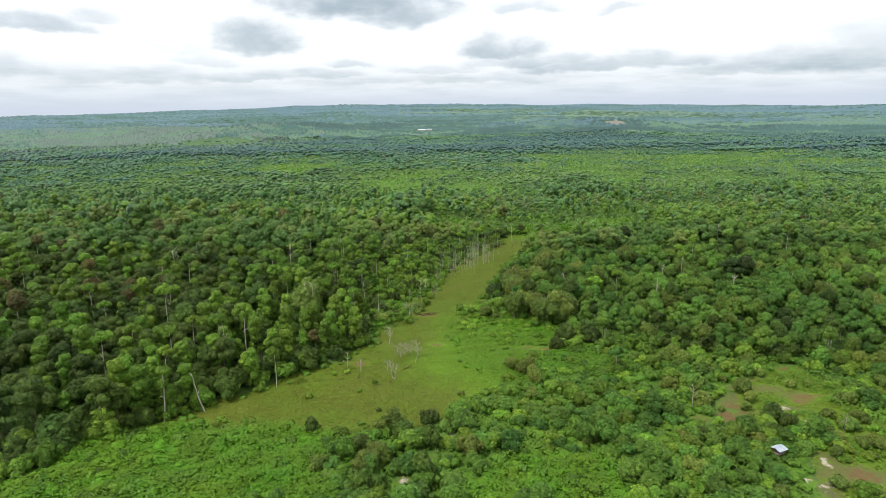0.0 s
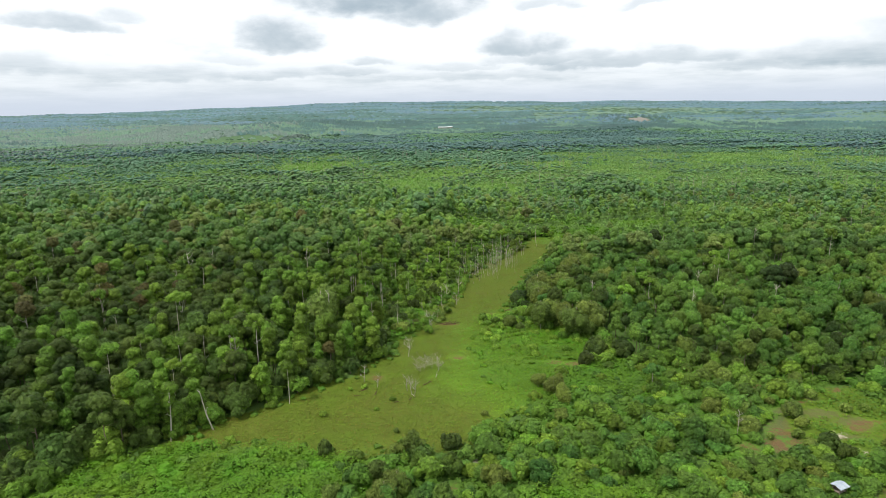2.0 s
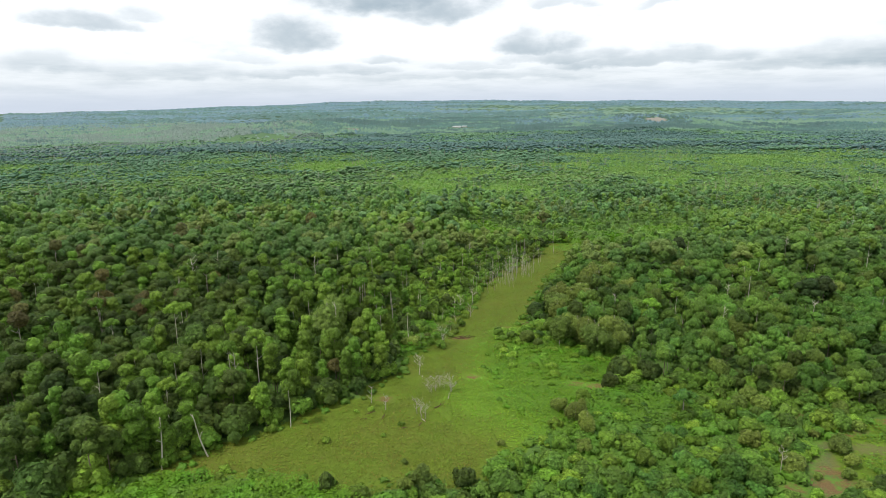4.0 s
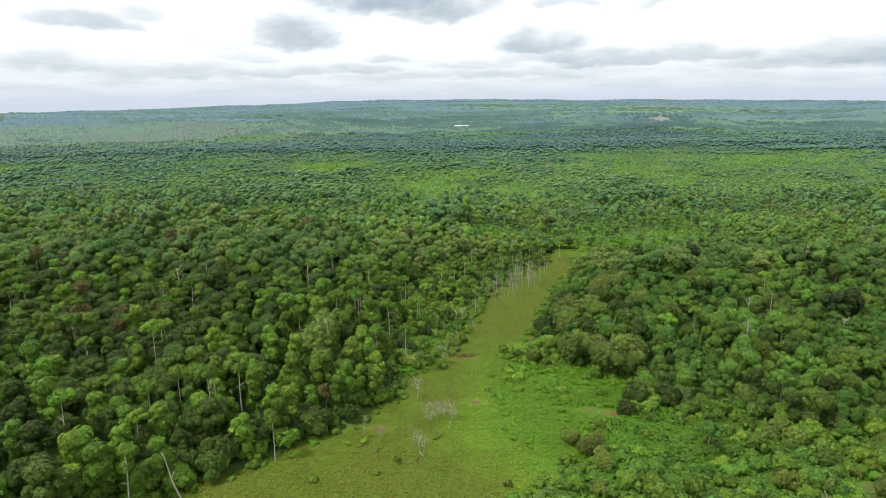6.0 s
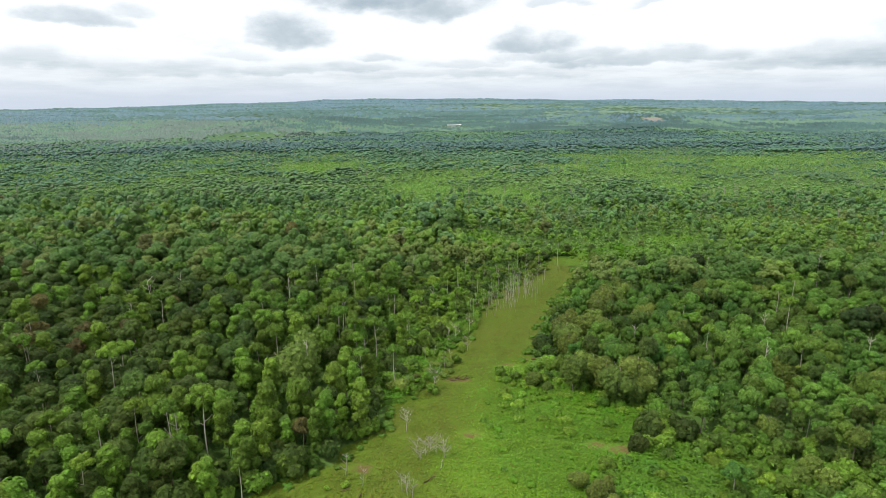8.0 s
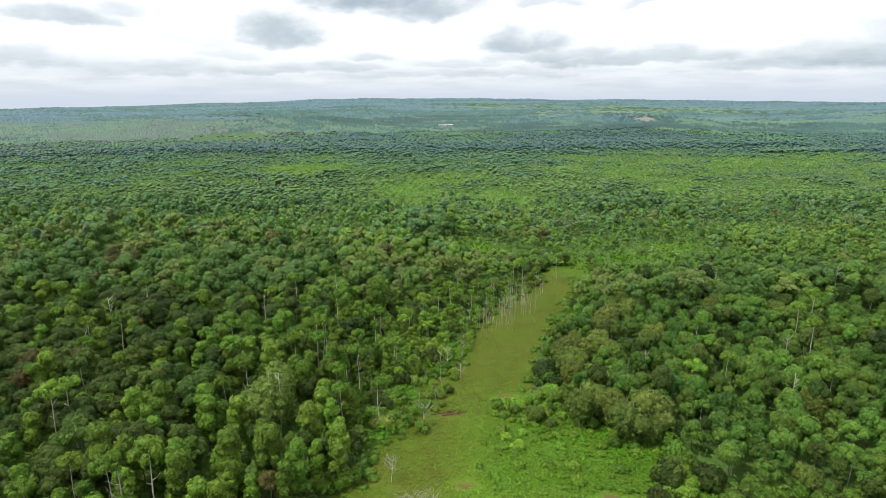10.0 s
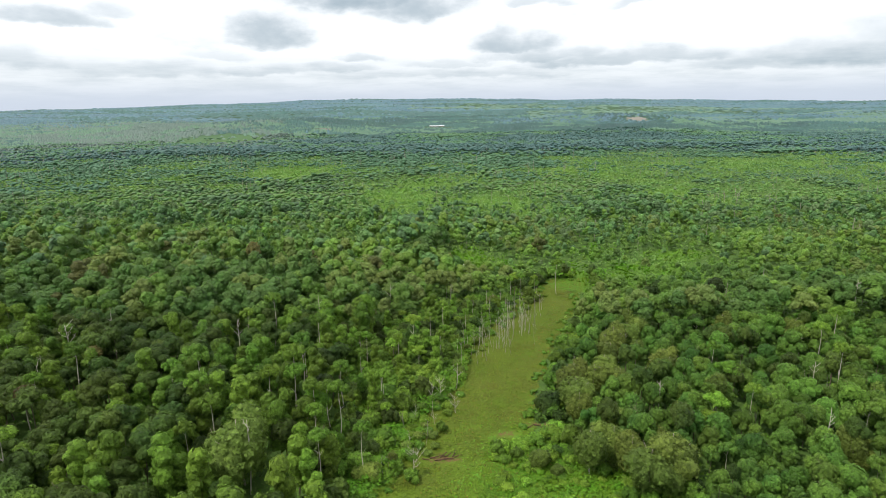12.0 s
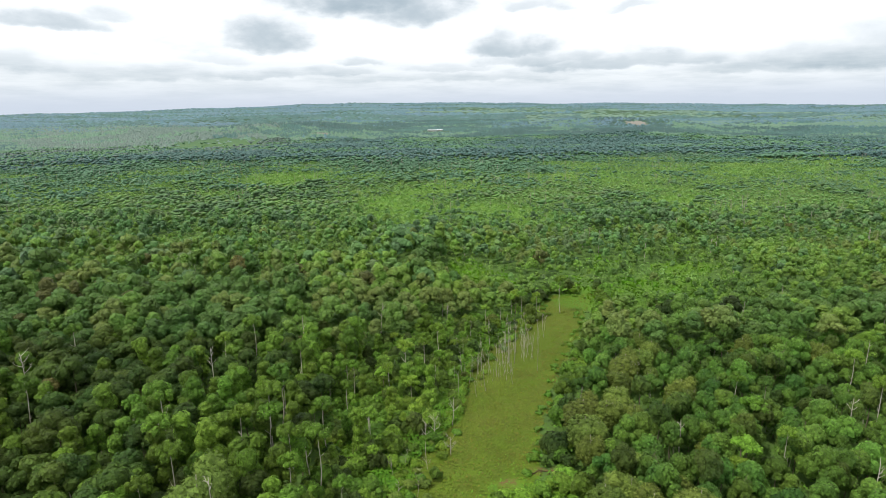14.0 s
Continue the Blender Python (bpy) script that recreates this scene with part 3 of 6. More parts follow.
def foliage(rng, puffs, count, size, tilt=0.4, lift=0.3, three=True, core=0.95, low=-0.5, narrow=0.62, lump=0.0, rough=0.13, petals=6):
    """A crown: uneven rounded boughs, ragged tufts of leaves all over them, and loose leaves between. puffs: x, y, z, radius across, radius up."""
    puffs = np.asarray(puffs, float)
    h = Heap()
    bv, bf = BALL_V, BALL_F
    if core:
        for k, q in enumerate(puffs):
            v = twist(rng, bv)
            wob = 1 + rough * (np.sin(v @ rng.normal(size=3) * 3.2 + rng.uniform(0, 6)) + np.sin(v @ rng.normal(size=3) * 4.5)) * 0.5 + rng.uniform(-rough, rough, len(v)) * 0.8
            v = v * wob[:, None] * q[[3, 3, 4]] * core + q[:3]
            mid = v[bf].mean(1)
            show = (mid[:, 2] - q[2]) / q[4] > low - 0.15
            for j, o in enumerate(puffs):
                if j != k:
                    show &= (((mid - o[:3]) / o[[3, 3, 4]]) ** 2).sum(1) > 0.55
            if show.any():
                used, back = np.unique(bf[show], return_inverse=True)
                h.add(v[used], back.reshape(-1, 3))
    if lump:
        c, d = lump_spots(rng, puffs, lump, low)
        m = len(c)
        up = unit(d + rng.normal(size=d.shape) * 0.25 + np.array([0, 0, lift]))
        side = unit(np.cross(up, rng.normal(size=(m, 3))))
        over = np.cross(up, side)
        r = lump * rng.uniform(0.7, 1.25, m)
        top = c + up * (r * rng.uniform(0.1, 0.3, m))[:, None]
        rim = []
        for k in range(petals):
            for half in (-1, 1):
                a = (k + half * rng.uniform(0.3, 0.62, m)) * 2 * np.pi / petals
                q = r * rng.uniform(0.7, 1.3, m)
                rim.append(c + side * (np.cos(a) * q)[:, None] + over * (np.sin(a) * q)[:, None] - up * (q * rng.uniform(0.15, 0.6, m))[:, None])
            v = np.stack([top + (rim[-2] - top) * 0.05, rim[-2], rim[-1]], 1).reshape(-1, 3)
            h.add(v, np.arange(3 * m).reshape(-1, 3))
    if count:
        w = puffs[:, 3] ** 2
        pick = rng.choice(len(puffs), count * 3, p=w / w.sum())
        e = unit(rng.normal(size=(count * 3, 3)) + np.array([0, 0, 0.15]))
        p = puffs[pick, :3] + e * puffs[pick][:, [3, 3, 4]] * rng.uniform(0.95, 1.1, (count * 3, 1))
        ok = e[:, 2] > low
        for q in puffs:
            ok &= (((p - q[:3]) / q[[3, 3, 4]]) ** 2).sum(1) > 0.75
        p, e = p[ok][:count], e[ok][:count]
        n = unit(e + rng.normal(size=e.shape) * tilt + np.array([0, 0, lift]))
        h.add(*leaf_quads(p, n, size, rng, narrow, three))
    return h.arrays()


def tube(points, radii, sides=6):
    """A tapered limb along points."""
    points, radii = np.asarray(points, float), np.asarray(radii, float)
    way = unit(np.gradient(points, axis=0))
    ref = np.array([0.31, 0.95, 0.05])
    u = unit(np.cross(way, ref))
    v = np.cross(way, u)
    a = np.arange(sides) * 2 * np.pi / sides
    ring = points[:, None] + radii[:, None, None] * (np.cos(a)[None, :, None] * u[:, None] + np.sin(a)[None, :, None] * v[:, None])
    verts = np.concatenate([ring.reshape(-1, 3), points[-1:] + way[-1] * radii[-1]])
    f, k = [], len(points)
    for i in range(k - 1):
        for j in range(sides):
            a0, a1 = i * sides + j, i * sides + (j + 1) % sides
            f += [(a0, a1, a1 + sides), (a0, a1 + sides, a0 + sides)]
    for j in range(sides):
        f.append(((k - 1) * sides + j, (k - 1) * sides + (j + 1) % sides, k * sides))
    return verts, np.array(f)


def stem(rng, height_m, radius, lean=0.06, sway=0.03, steps=6):
    s = np.linspace(0, 1, steps)
    dirn = rng.uniform(0, 2 * np.pi)
    off = height_m * (lean * s + sway * np.sin(s * rng.uniform(3, 6)))
    pts = np.stack([np.cos(dirn) * off, np.sin(dirn) * off, s * height_m - 0.25 * (s == 0)], 1)
    return pts, radius * (1 - 0.72 * s)


def limbs(rng, h, pts, count, reach, start=0.45, thick=0.05, rise=0.9, twigs=2):
    """Limbs from the stem; returns their tips."""
    tips = []
    for i in range(count):
        s = rng.uniform(start, 0.97)
        o = np.array([np.interp(s, np.linspace(0, 1, len(pts)), pts[:, k]) for k in range(3)])
        a = rng.uniform(0, 2 * np.pi)
        l = reach * rng.uniform(0.6, 1.1) * (1.15 - 0.5 * s)
        q = np.linspace(0, 1, 4)[:, None]
        out = np.array([np.cos(a), np.sin(a), 0])
        p = o + out * l * q + np.array([0, 0, 1]) * l * rise * q ** 1.4 + rng.normal(size=(4, 3)) * 0.06 * l * q
        h.add(*tube(p, np.linspace(thick, thick * 0.3, 4), 4))
        tips.append(p[-1])
        for _ in range(twigs):
            b = p[2] + (p[3] - p[2]) * rng.uniform(0, 0.8)
            w = unit(rng.normal(size=3) + np.array([0, 0, 0.7])) * l * 0.4
            h.add(*tube(np.array([b, b + w * 0.5, b + w]), np.array([thick * 0.45, thick * 0.3, thick * 0.15]), 3))
            tips.append(b + w)
    return tips


# ---- kinds of trees, built once in several shapes ----
def puffs_dome(rng, h, r):
    p = [(0, 0, h - r * 0.55, r * 0.62, r * 0.5)]
    for i in range(rng.integers(7, 10)):
        a, q = i * 2.4 + rng.uniform(-0.4, 0.4), rng.uniform(0.5, 0.8) * r
        p.append((math.cos(a) * q, math.sin(a) * q, h - r * rng.uniform(0.7, 1.35), r * rng.uniform(0.32, 0.48), r * rng.uniform(0.3, 0.44)))
    return p


def puffs_column(rng, h, r):
    p, z = [], h - r * 0.7
    k = 0
    while z > h * 0.2:
        w = r * (0.72 if k == 0 else rng.uniform(0.5, 0.7))
        for _ in range(1 if k == 0 else 3):
            a, q = rng.uniform(0, 6.28), (0 if k == 0 else r * rng.uniform(0.25, 0.6))
            p.append((math.cos(a) * q, math.sin(a) * q, z + rng.uniform(-0.4, 0.4), w, w * rng.uniform(0.8, 1.1)))
        z -= r * rng.uniform(0.75, 1.05)
        k += 1
    return p


def puffs_round(rng, h, r):
    p = [(0, 0, h - r * 0.9, r * 0.75, r * 0.72)]
    for i in range(8):
        d = unit(rng.normal(size=3) + np.array([0, 0, 0.25]))
        p.append((d[0] * r * 0.55, d[1] * r * 0.55, h - r * 0.9 + d[2] * r * 0.5, r * rng.uniform(0.35, 0.5), r * rng.uniform(0.3, 0.45)))
    return p


def puffs_umbrella(rng, h, r):
    p = [(0, 0, h - 0.9, r * 0.45, 0.95)]
    for i in range(8):
        a, q = i * 0.785 + rng.uniform(-0.3, 0.3), r * rng.uniform(0.5, 0.85)
        p.append((math.cos(a) * q, math.sin(a) * q, h - rng.uniform(0.9, 2.3), r * rng.uniform(0.28, 0.4), rng.uniform(0.6, 1.0)))
    return p


def puffs_feather(rng, h, r):
    p = [(0, 0, h * 0.5, r * 0.7, h * 0.36)]
    for i in range(9):
        a, q = rng.uniform(0, 6.28), r * rng.uniform(0.3, 0.72)
        p.append((math.cos(a) * q, math.sin(a) * q, h * rng.uniform(0.35, 0.72), r * rng.uniform(0.3, 0.42), h * rng.uniform(0.18, 0.26)))
    return p


def puffs_bush(rng, h, r):
    p = [(0, 0, h * 0.5, r * 0.7, h * 0.45)]
    for i in range(4):
        a, q = i * 1.57 + rng.uniform(-0.5, 0.5), r * rng.uniform(0.45, 0.75)
        p.append((math.cos(a) * q, math.sin(a) * q, h * rng.uniform(0.3, 0.6), r * rng.uniform(0.32, 0.48), h * rng.uniform(0.22, 0.34)))
    return p


KINDS = {}   # name -> list of (trunk mesh, crown mesh)


def make_kind(name, shapes, puff_fn, heights, radii, leaf, bark, count, size, seed, stem_r=0.16, **how):
    rng = np.random.default_rng(seed)
    KINDS[name] = []
    for i in range(shapes):
        h, r = rng.uniform(*heights), rng.uniform(*radii)
        puffs = puff_fn(rng, h, r)
        heap = Heap()
        pts, rad = stem(rng, h * 0.9, stem_r)
        small = stem_r < 0.1
        heap.add(*tube(pts[::3] if small else pts, rad[::3] if small else rad, 4 if small else 5))
        if not small:
            limbs(rng, heap, pts, 2, r * 0.7, thick=stem_r * 0.45, twigs=0)
        lean = pts[-1] * np.array([1, 1, 0])
        puffs = [(p[0] + lean[0] * p[2] / h, p[1] + lean[1] * p[2] / h, *p[2:]) for p in puffs]
        trunk = mesh_from(name + "_trunk", *heap.arrays(), [bark], smooth=True)
        crown = mesh_from(name + "_crown", *foliage(rng, puffs, count, size, **how), [leaf], smooth=True)
        KINDS[name].append((trunk, crown, h))


make_kind("vine_clad_tree", 6, puffs_column, (11.5, 15.5), (1.9, 2.7), LEAF_VINE, BARK, 260, 0.3, 1, lump=0.66, core=0.88)
make_kind("forest_tree", 7, puffs_dome, (10.5, 14.0), (2.7, 3.9), LEAF_DEEP, BARK, 260, 0.3, 2, lump=0.66, core=0.88)
make_kind("round_tree", 5, puffs_round, (8.5, 11.5), (2.4, 3.2), LEAF_DEEP, BARK, 240, 0.3, 3, lump=0.64, core=0.88)
make_kind("tall_slender_tree", 4, puffs_umbrella, (13.5, 16.5), (2.0, 2.8), LEAF_VINE, PALE_BARK, 200, 0.28, 4, 0.17, lump=0.5, core=0.6)
make_kind("broadleaf_tree", 7, puffs_dome, (7.0, 10.0), (2.9, 4.2), LEAF_BROAD, BARK, 260, 0.3, 5, lump=0.68, core=0.88)
make_kind("lobed_tree", 6, puffs_round, (7.0, 9.5), (2.6, 3.6), LEAF_BROAD, BARK, 260, 0.3, 17, lump=0.68, core=0.88)
make_kind("umbrella_tree", 4, puffs_umbrella, (7.5, 9.5), (2.6, 3.5), LEAF_BROAD, PALE_BARK, 220, 0.3, 6, 0.14, lump=0.55, core=0.85)
make_kind("light_green_tree", 2, puffs_umbrella, (8.5, 10.5), (2.6, 3.3), LEAF_LIGHT, BARK, 220, 0.3, 7, lump=0.55, core=0.85)
make_kind("feathery_tree", 4, puffs_feather, (7.0, 9.5), (3.4, 4.4), LEAF_GREY, GREY_BARK, 900, 0.3, 8, 0.14, tilt=0.7, core=0.88, low=-0.8, lump=0.55)
make_kind("dark_crowned_tree", 3, puffs_dome, (11.5, 13.5), (3.3, 3.9), LEAF_DARK, BARK, 300, 0.32, 9, lump=0.65, core=0.86)
make_kind("withered_tree", 3, puffs_round, (11.0, 13.5), (2.2, 2.9), LEAF_BROWN, GREY_BARK, 260, 0.3, 10, core=0.6, lump=0.5)
make_kind("shrub", 6, puffs_bush, (2.0, 3.2), (1.4, 2.2), LEAF_BROAD, BARK, 60, 0.28, 11, 0.05, lump=0.5, core=0.85)
make_kind("light_shrub", 4, puffs_bush, (1.6, 2.6), (1.3, 1.9), LEAF_LIGHT, BARK, 60, 0.28, 12, 0.05, lump=0.48, core=0.85)
make_kind("young_tree", 5, puffs_bush, (3.6, 5.2), (1.9, 2.6), LEAF_BROAD, BARK, 100, 0.28, 14, 0.09, lump=0.55, core=0.85)
make_kind("edge_bush", 6, puffs_bush, (2.4, 3.8), (1.5, 2.3), LEAF_VINE, BARK, 80, 0.28, 16, 0.06, lump=0.52, core=0.85)
make_kind("dense_bush", 5, puffs_bush, (3.2, 4.6), (1.7, 2.3), LEAF_DEEP, BARK, 90, 0.28, 15, 0.09, lump=0.55, core=0.85)
make_kind("olive_shrub", 4, puffs_bush, (2.4, 3.6), (1.5, 2.2), LEAF_GREY, GREY_BARK, 120, 0.26, 13, 0.05, tilt=0.8, core=0.8, lump=0.48)

LABELS = {
    "vine_clad_tree": ("tall forest tree wrapped in mid-green climbing vines", "tree"),
    "forest_tree": ("dark green forest tree with a lobed domed crown", "tree"),
    "round_tree": ("deep green rounded forest tree in the understorey", "tree"),
    "tall_slender_tree": ("tall tree with pale bare trunk and airy top", "tree"),
    "broadleaf_tree": ("broad green spreading tree in dense lowland woodland", "tree"),
    "lobed_tree": ("rounded many-lobed green tree in dense lowland woodland", "tree"),
    "umbrella_tree": ("flat-topped green tree with a thin pale trunk", "tree"),
    "light_green_tree": ("fresh light green tree standing out in the forest", "tree"),
    "feathery_tree": ("grey-olive feathery tree with fine drooping foliage", "tree"),
    "dark_crowned_tree": ("very dark rounded tree above the woodland", "tree"),
    "withered_tree": ("withered forest tree with sparse reddish-brown leaves", "tree"),
    "young_tree": ("bushy young green tree in the scrub", "tree"),
    "dense_bush": ("dense dark green bush of tree height", "bush"),
    "edge_bush": ("leafy green bush at the foot of the forest", "bush"),
    "shrub": ("rounded green shrub in the overgrown scrub", "shrub"),
    "light_shrub": ("low light green leafy shrub on grassy ground", "shrub"),
    "olive_shrub": ("twiggy grey-olive shrub among green scrub", "shrub"),
}
RNG = np.random.default_rng(77)
PLANTED = []


def plant(kind, x, y, scale=1.0, group="", label="", tall=1.0):
    trunk, crown, h = KINDS[kind][RNG.integers(len(KINDS[kind]))]
    z = float(height(x, y))
    root = new(kind)
    root.empty_display_size = 0.3
    root.matrix_world = Matrix.LocRotScale((x, y, z), Euler((0, 0, RNG.uniform(0, 6.28))), (scale, scale, scale * tall * RNG.uniform(0.92, 1.1)))
    for nm, data in (("trunk", trunk), ("crown", crown)):
        o = new(nm, data)
        o.parent = root
    tagged(root, label or LABELS[kind][0], LABELS[kind][1], group)
    PLANTED.append((x, y, (4.6 if kind == "feathery_tree" else 1.6) * scale))
    return root


# ---- ground sheet ----
def build_ground():
    def axis(parts):
        out = []
        for lo, hi, step in parts:
            out.append(np.arange(lo, hi, step))
        return np.concatenate(out)

    side = axis([(0, 105, 1.75), (105, 320, 10), (320, 900, 25), (900, 2400, 60), (2400, 5201, 140)])
    xs = np.concatenate([-side[:0:-1], side])
    ys = axis([(-900, -100, 80), (-100, 70, 20), (70, 210, 1.75), (210, 305, 3), (305, 600, 14), (600, 1300, 32), (1300, 2600, 46), (2600, 5101, 90)])
    gx, gy = np.meshgrid(xs, ys)
    z = height(gx, gy)
    v = np.stack([gx, gy, z], -1).reshape(-1, 3)
    w, hgt = len(xs), len(ys)
    i = (np.arange(hgt - 1)[:, None] * w + np.arange(w - 1)[None]).ravel()
    f = np.stack([i, i + 1, i + 1 + w, i + w], 1)
    me = mesh_from("ground", v, f, [GROUND], smooth=True)
    x, y = v[:, 0], v[:, 1]
    ux, uy = wobble(x, y)
    d = np.hypot(x, y)
    grass = inside(MEADOW, ux, uy) | inside(YARD, ux, uy)
    vx, vy = wobble(x + 40, y, 7)
    fern = inside(FERN_EAST, vx - 40, vy) | inside(THICKET_W, ux, uy) | inside(FERN_SW, ux, uy) | inside(FERN_S, ux, uy)
    scrubby = inside(SCRUB_SE, ux, uy)
    o = openness(x, y)
    e = np.clip(1.7 - ((x - FIELD_BRIGHT[0]) / FIELD_BRIGHT[2]) ** 2 - ((y - FIELD_BRIGHT[1]) / FIELD_BRIGHT[3]) ** 2, 0, 1)
    col = np.zeros((len(v), 4), np.float32)
    col[:, 0] = np.where(grass, 1, 0)
    col[:, 1] = np.maximum(np.where(fern, 1, np.where(scrubby & ~grass, 0.52, 0)), np.maximum(np.clip(o * 1.3 - 0.2, np.clip((d - 330) / 150, 0, 0.35), 0.9) * (d > 260) * (d < 1000), e * 0.5))
    crops = plantation(x, y) & (d > 1200)
    col[:, 1] = np.maximum(col[:, 1], crops * 0.45)
    # share of the painted haze colour, rising from 700 to 1600 m
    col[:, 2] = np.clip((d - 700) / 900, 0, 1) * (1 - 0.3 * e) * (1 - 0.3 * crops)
    col[:, 3] = lushness(x, y)
    worn = np.stack([bareness(TAN_SPOTS, x, y), bareness(SAND_SPOTS, x, y), bareness(RED_SPOTS, x, y), np.ones(len(x))], 1).astype(np.float32)
    att = me.attributes.new("wear", "FLOAT_COLOR", "POINT")
    att.data.foreach_set("color", worn.ravel())
    att = me.attributes.new("cover", "FLOAT_COLOR", "POINT")
    att.data.foreach_set("color", col.ravel())
    tagged(new("ground", me), "green valley floor of grass, ferns and forest litter, haze-tinted far off", "ground", "", "structure")


build_ground()


def soil_patch(name, x, y, rx, ry, turn, mat, label, lift=0.06):
    """A worn patch with a ragged rim, a little mound of earth on the sheet."""
    rng = np.random.default_rng(int(abs(x * 13 + y * 7)) + 3)
    k, rings = 40, 5
    a = np.arange(k) * 2 * np.pi / k
    rim = 0.75 + 0.25 * np.sin(a * 2 + rng.uniform(0, 6)) * 0.6 + 0.3 * (value_noise(np.cos(a) * 2 + 9, np.sin(a) * 2 + x, 4) - 0.5) + rng.uniform(-0.24, 0.24, k)
    v = [(0, 0)]
    for r in range(1, rings + 1):
        q = r / rings
        v += [(math.cos(b) * rx * q * m, math.sin(b) * ry * q * m) for b, m in zip(a, rim)]
    v = np.array(v)
    c, s = math.cos(radians(turn)), math.sin(radians(turn))
    px, py = x + v[:, 0] * c - v[:, 1] * s, y + v[:, 0] * s + v[:, 1] * c
    q = np.concatenate([[0], np.repeat(np.arange(1, rings + 1) / rings, k)])
    pz = height(px, py) + np.where(q > 0.95, -0.12, lift * (1.1 - q) + 0.05) + (q < 0.95) * rng.uniform(-0.03, 0.05, len(q))
    f = [(0, 1 + j, 1 + (j + 1) % k) for j in range(k)]
    for r in range(rings - 1):
        for j in range(k):
            b0, b1 = 1 + r * k + j, 1 + r * k + (j + 1) % k
            f += [(b0, b0 + k, b1 + k), (b0, b1 + k, b1)]
    tagged(new(name, mesh_from(name, np.stack([px, py, pz], 1), np.array(f), [mat])), label, "ground", "", "structure")


for x, y, rx, ry, turn in ((21.2, 311.8, 2.4, 1.3, 10), (4, 321, 0.9, 3.2, 15)):
    soil_patch("sandy_patch", x, y, rx, ry, turn, PALE_SAND, "small patch of pale bare sand in a glade", 0.35)
for x, y, rx, ry in SOIL_FAR:
    soil_patch("cleared_field", x, y, rx, ry, 0, TAN_SOIL, "cleared field of bare pinkish-tan earth", 1.2)


def spread_out(name, label, shapes, x, y, scale, mats, which, seed, z_scale=None, category="forest", smooth=False):
    r = np.random.default_rng(seed)
    h, idx = Heap(), []
    sort = r.integers(0, len(shapes), len(x))
    for k, (v, f) in enumerate(shapes):
        m = sort == k
        if not m.any():
            continue
        n = int(m.sum())
        a = r.uniform(0, 2 * np.pi, n)
        c, s = np.cos(a)[:, None], np.sin(a)[:, None]
        sc = scale[m][:, None]
        zs = sc if z_scale is None else z_scale[m][:, None]
        vv = np.stack([(v[:, 0] * c - v[:, 1] * s) * sc + x[m][:, None], (v[:, 0] * s + v[:, 1] * c) * sc + y[m][:, None], v[:, 2] * zs + height(x[m], y[m])[:, None]], -1)
        ff = (f[None] + (np.arange(n) * len(v))[:, None, None]).reshape(-1, 3)
        h.add(vv.reshape(-1, 3), ff)
        idx.append(np.repeat(which[m], len(f)))
    tagged(new(name, mesh_from(name, *h.arrays(), mats, np.concatenate(idx), smooth)), label, category, "", "stuff")


# ---- low growth ----
def off_patches(x, y, most=0.45):
    w = np.maximum(np.maximum(bareness(TAN_SPOTS, x, y) * 0.8, bareness(SAND_SPOTS, x, y)), bareness(RED_SPOTS, x, y))
    return w < most


def scatter(x0, x1, y0, y1, step, rng, jitter=0.62):
    gx, gy = np.meshgrid(np.arange(x0, x1, step), np.arange(y0, y1, step))
    gx = gx + (np.arange(gx.shape[0])[:, None] % 2) * step * 0.5
    x, y = gx.ravel(), gy.ravel()
    return x + rng.uniform(-jitter, jitter, len(x)) * step, y + rng.uniform(-jitter, jitter, len(x)) * step


def in_wedge(x, y, margin=22):
    return (np.abs(x + 2) < 0.76 * y + margin) & (y > 78)


def grass_tufts():
    rng = np.random.default_rng(5)
    x, y = scatter(-64, 100, 78, 302, 0.41, rng)
    ux, uy = wobble(x, y, 2)
    keep = (inside(MEADOW, ux, uy) | (inside(YARD, ux, uy) & (rng.random(len(x)) < 0.7))) & (rng.random(len(x)) < 0.25 + 0.9 * value_noise(x / 4, y / 4, 8))
    keep &= off_patches(x, y, 0.25 + 0.5 * rng.random(len(x)))
    x, y = x[keep], y[keep]
    h, which = Heap(), []
    for _ in range(2):
        gx, gy = x + rng.normal(size=len(x)) * 0.2, y + rng.normal(size=len(x)) * 0.2
        p = np.stack([gx, gy, height(gx, gy) + 0.08 + 0.75 * value_noise(gx / 2.2, gy / 1.8, 66, 2) ** 2.2], 1)
        n = unit(np.stack([rng.normal(size=len(x)), rng.normal(size=len(x)), np.full(len(x), 2.6)], 1))
        h.add(*leaf_quads(p, n, 0.38, rng, 0.45, True))
        q = rng.random(len(x))
        dry = value_noise(gx / 6, gy / 6, 68, 3) + 0.3 * np.exp(-((gx - 13 - (gy - 195) * 0.33) / 5) ** 2) * np.clip((gy - 180) / 15, 0, 1)
        which.append(np.where(q < lushness(gx, gy) * 0.9, 1, np.where(q > 1.2 - 0.78 * dry, 2, 0)))
    tagged(new("meadow_grass", mesh_from("meadow_grass", *h.arrays(), [GRASS, GRASS_LUSH, GRASS_DRY], np.concatenate(which))), "olive and yellow-green tussock grass covering the open meadow", "grass", "", "stuff")


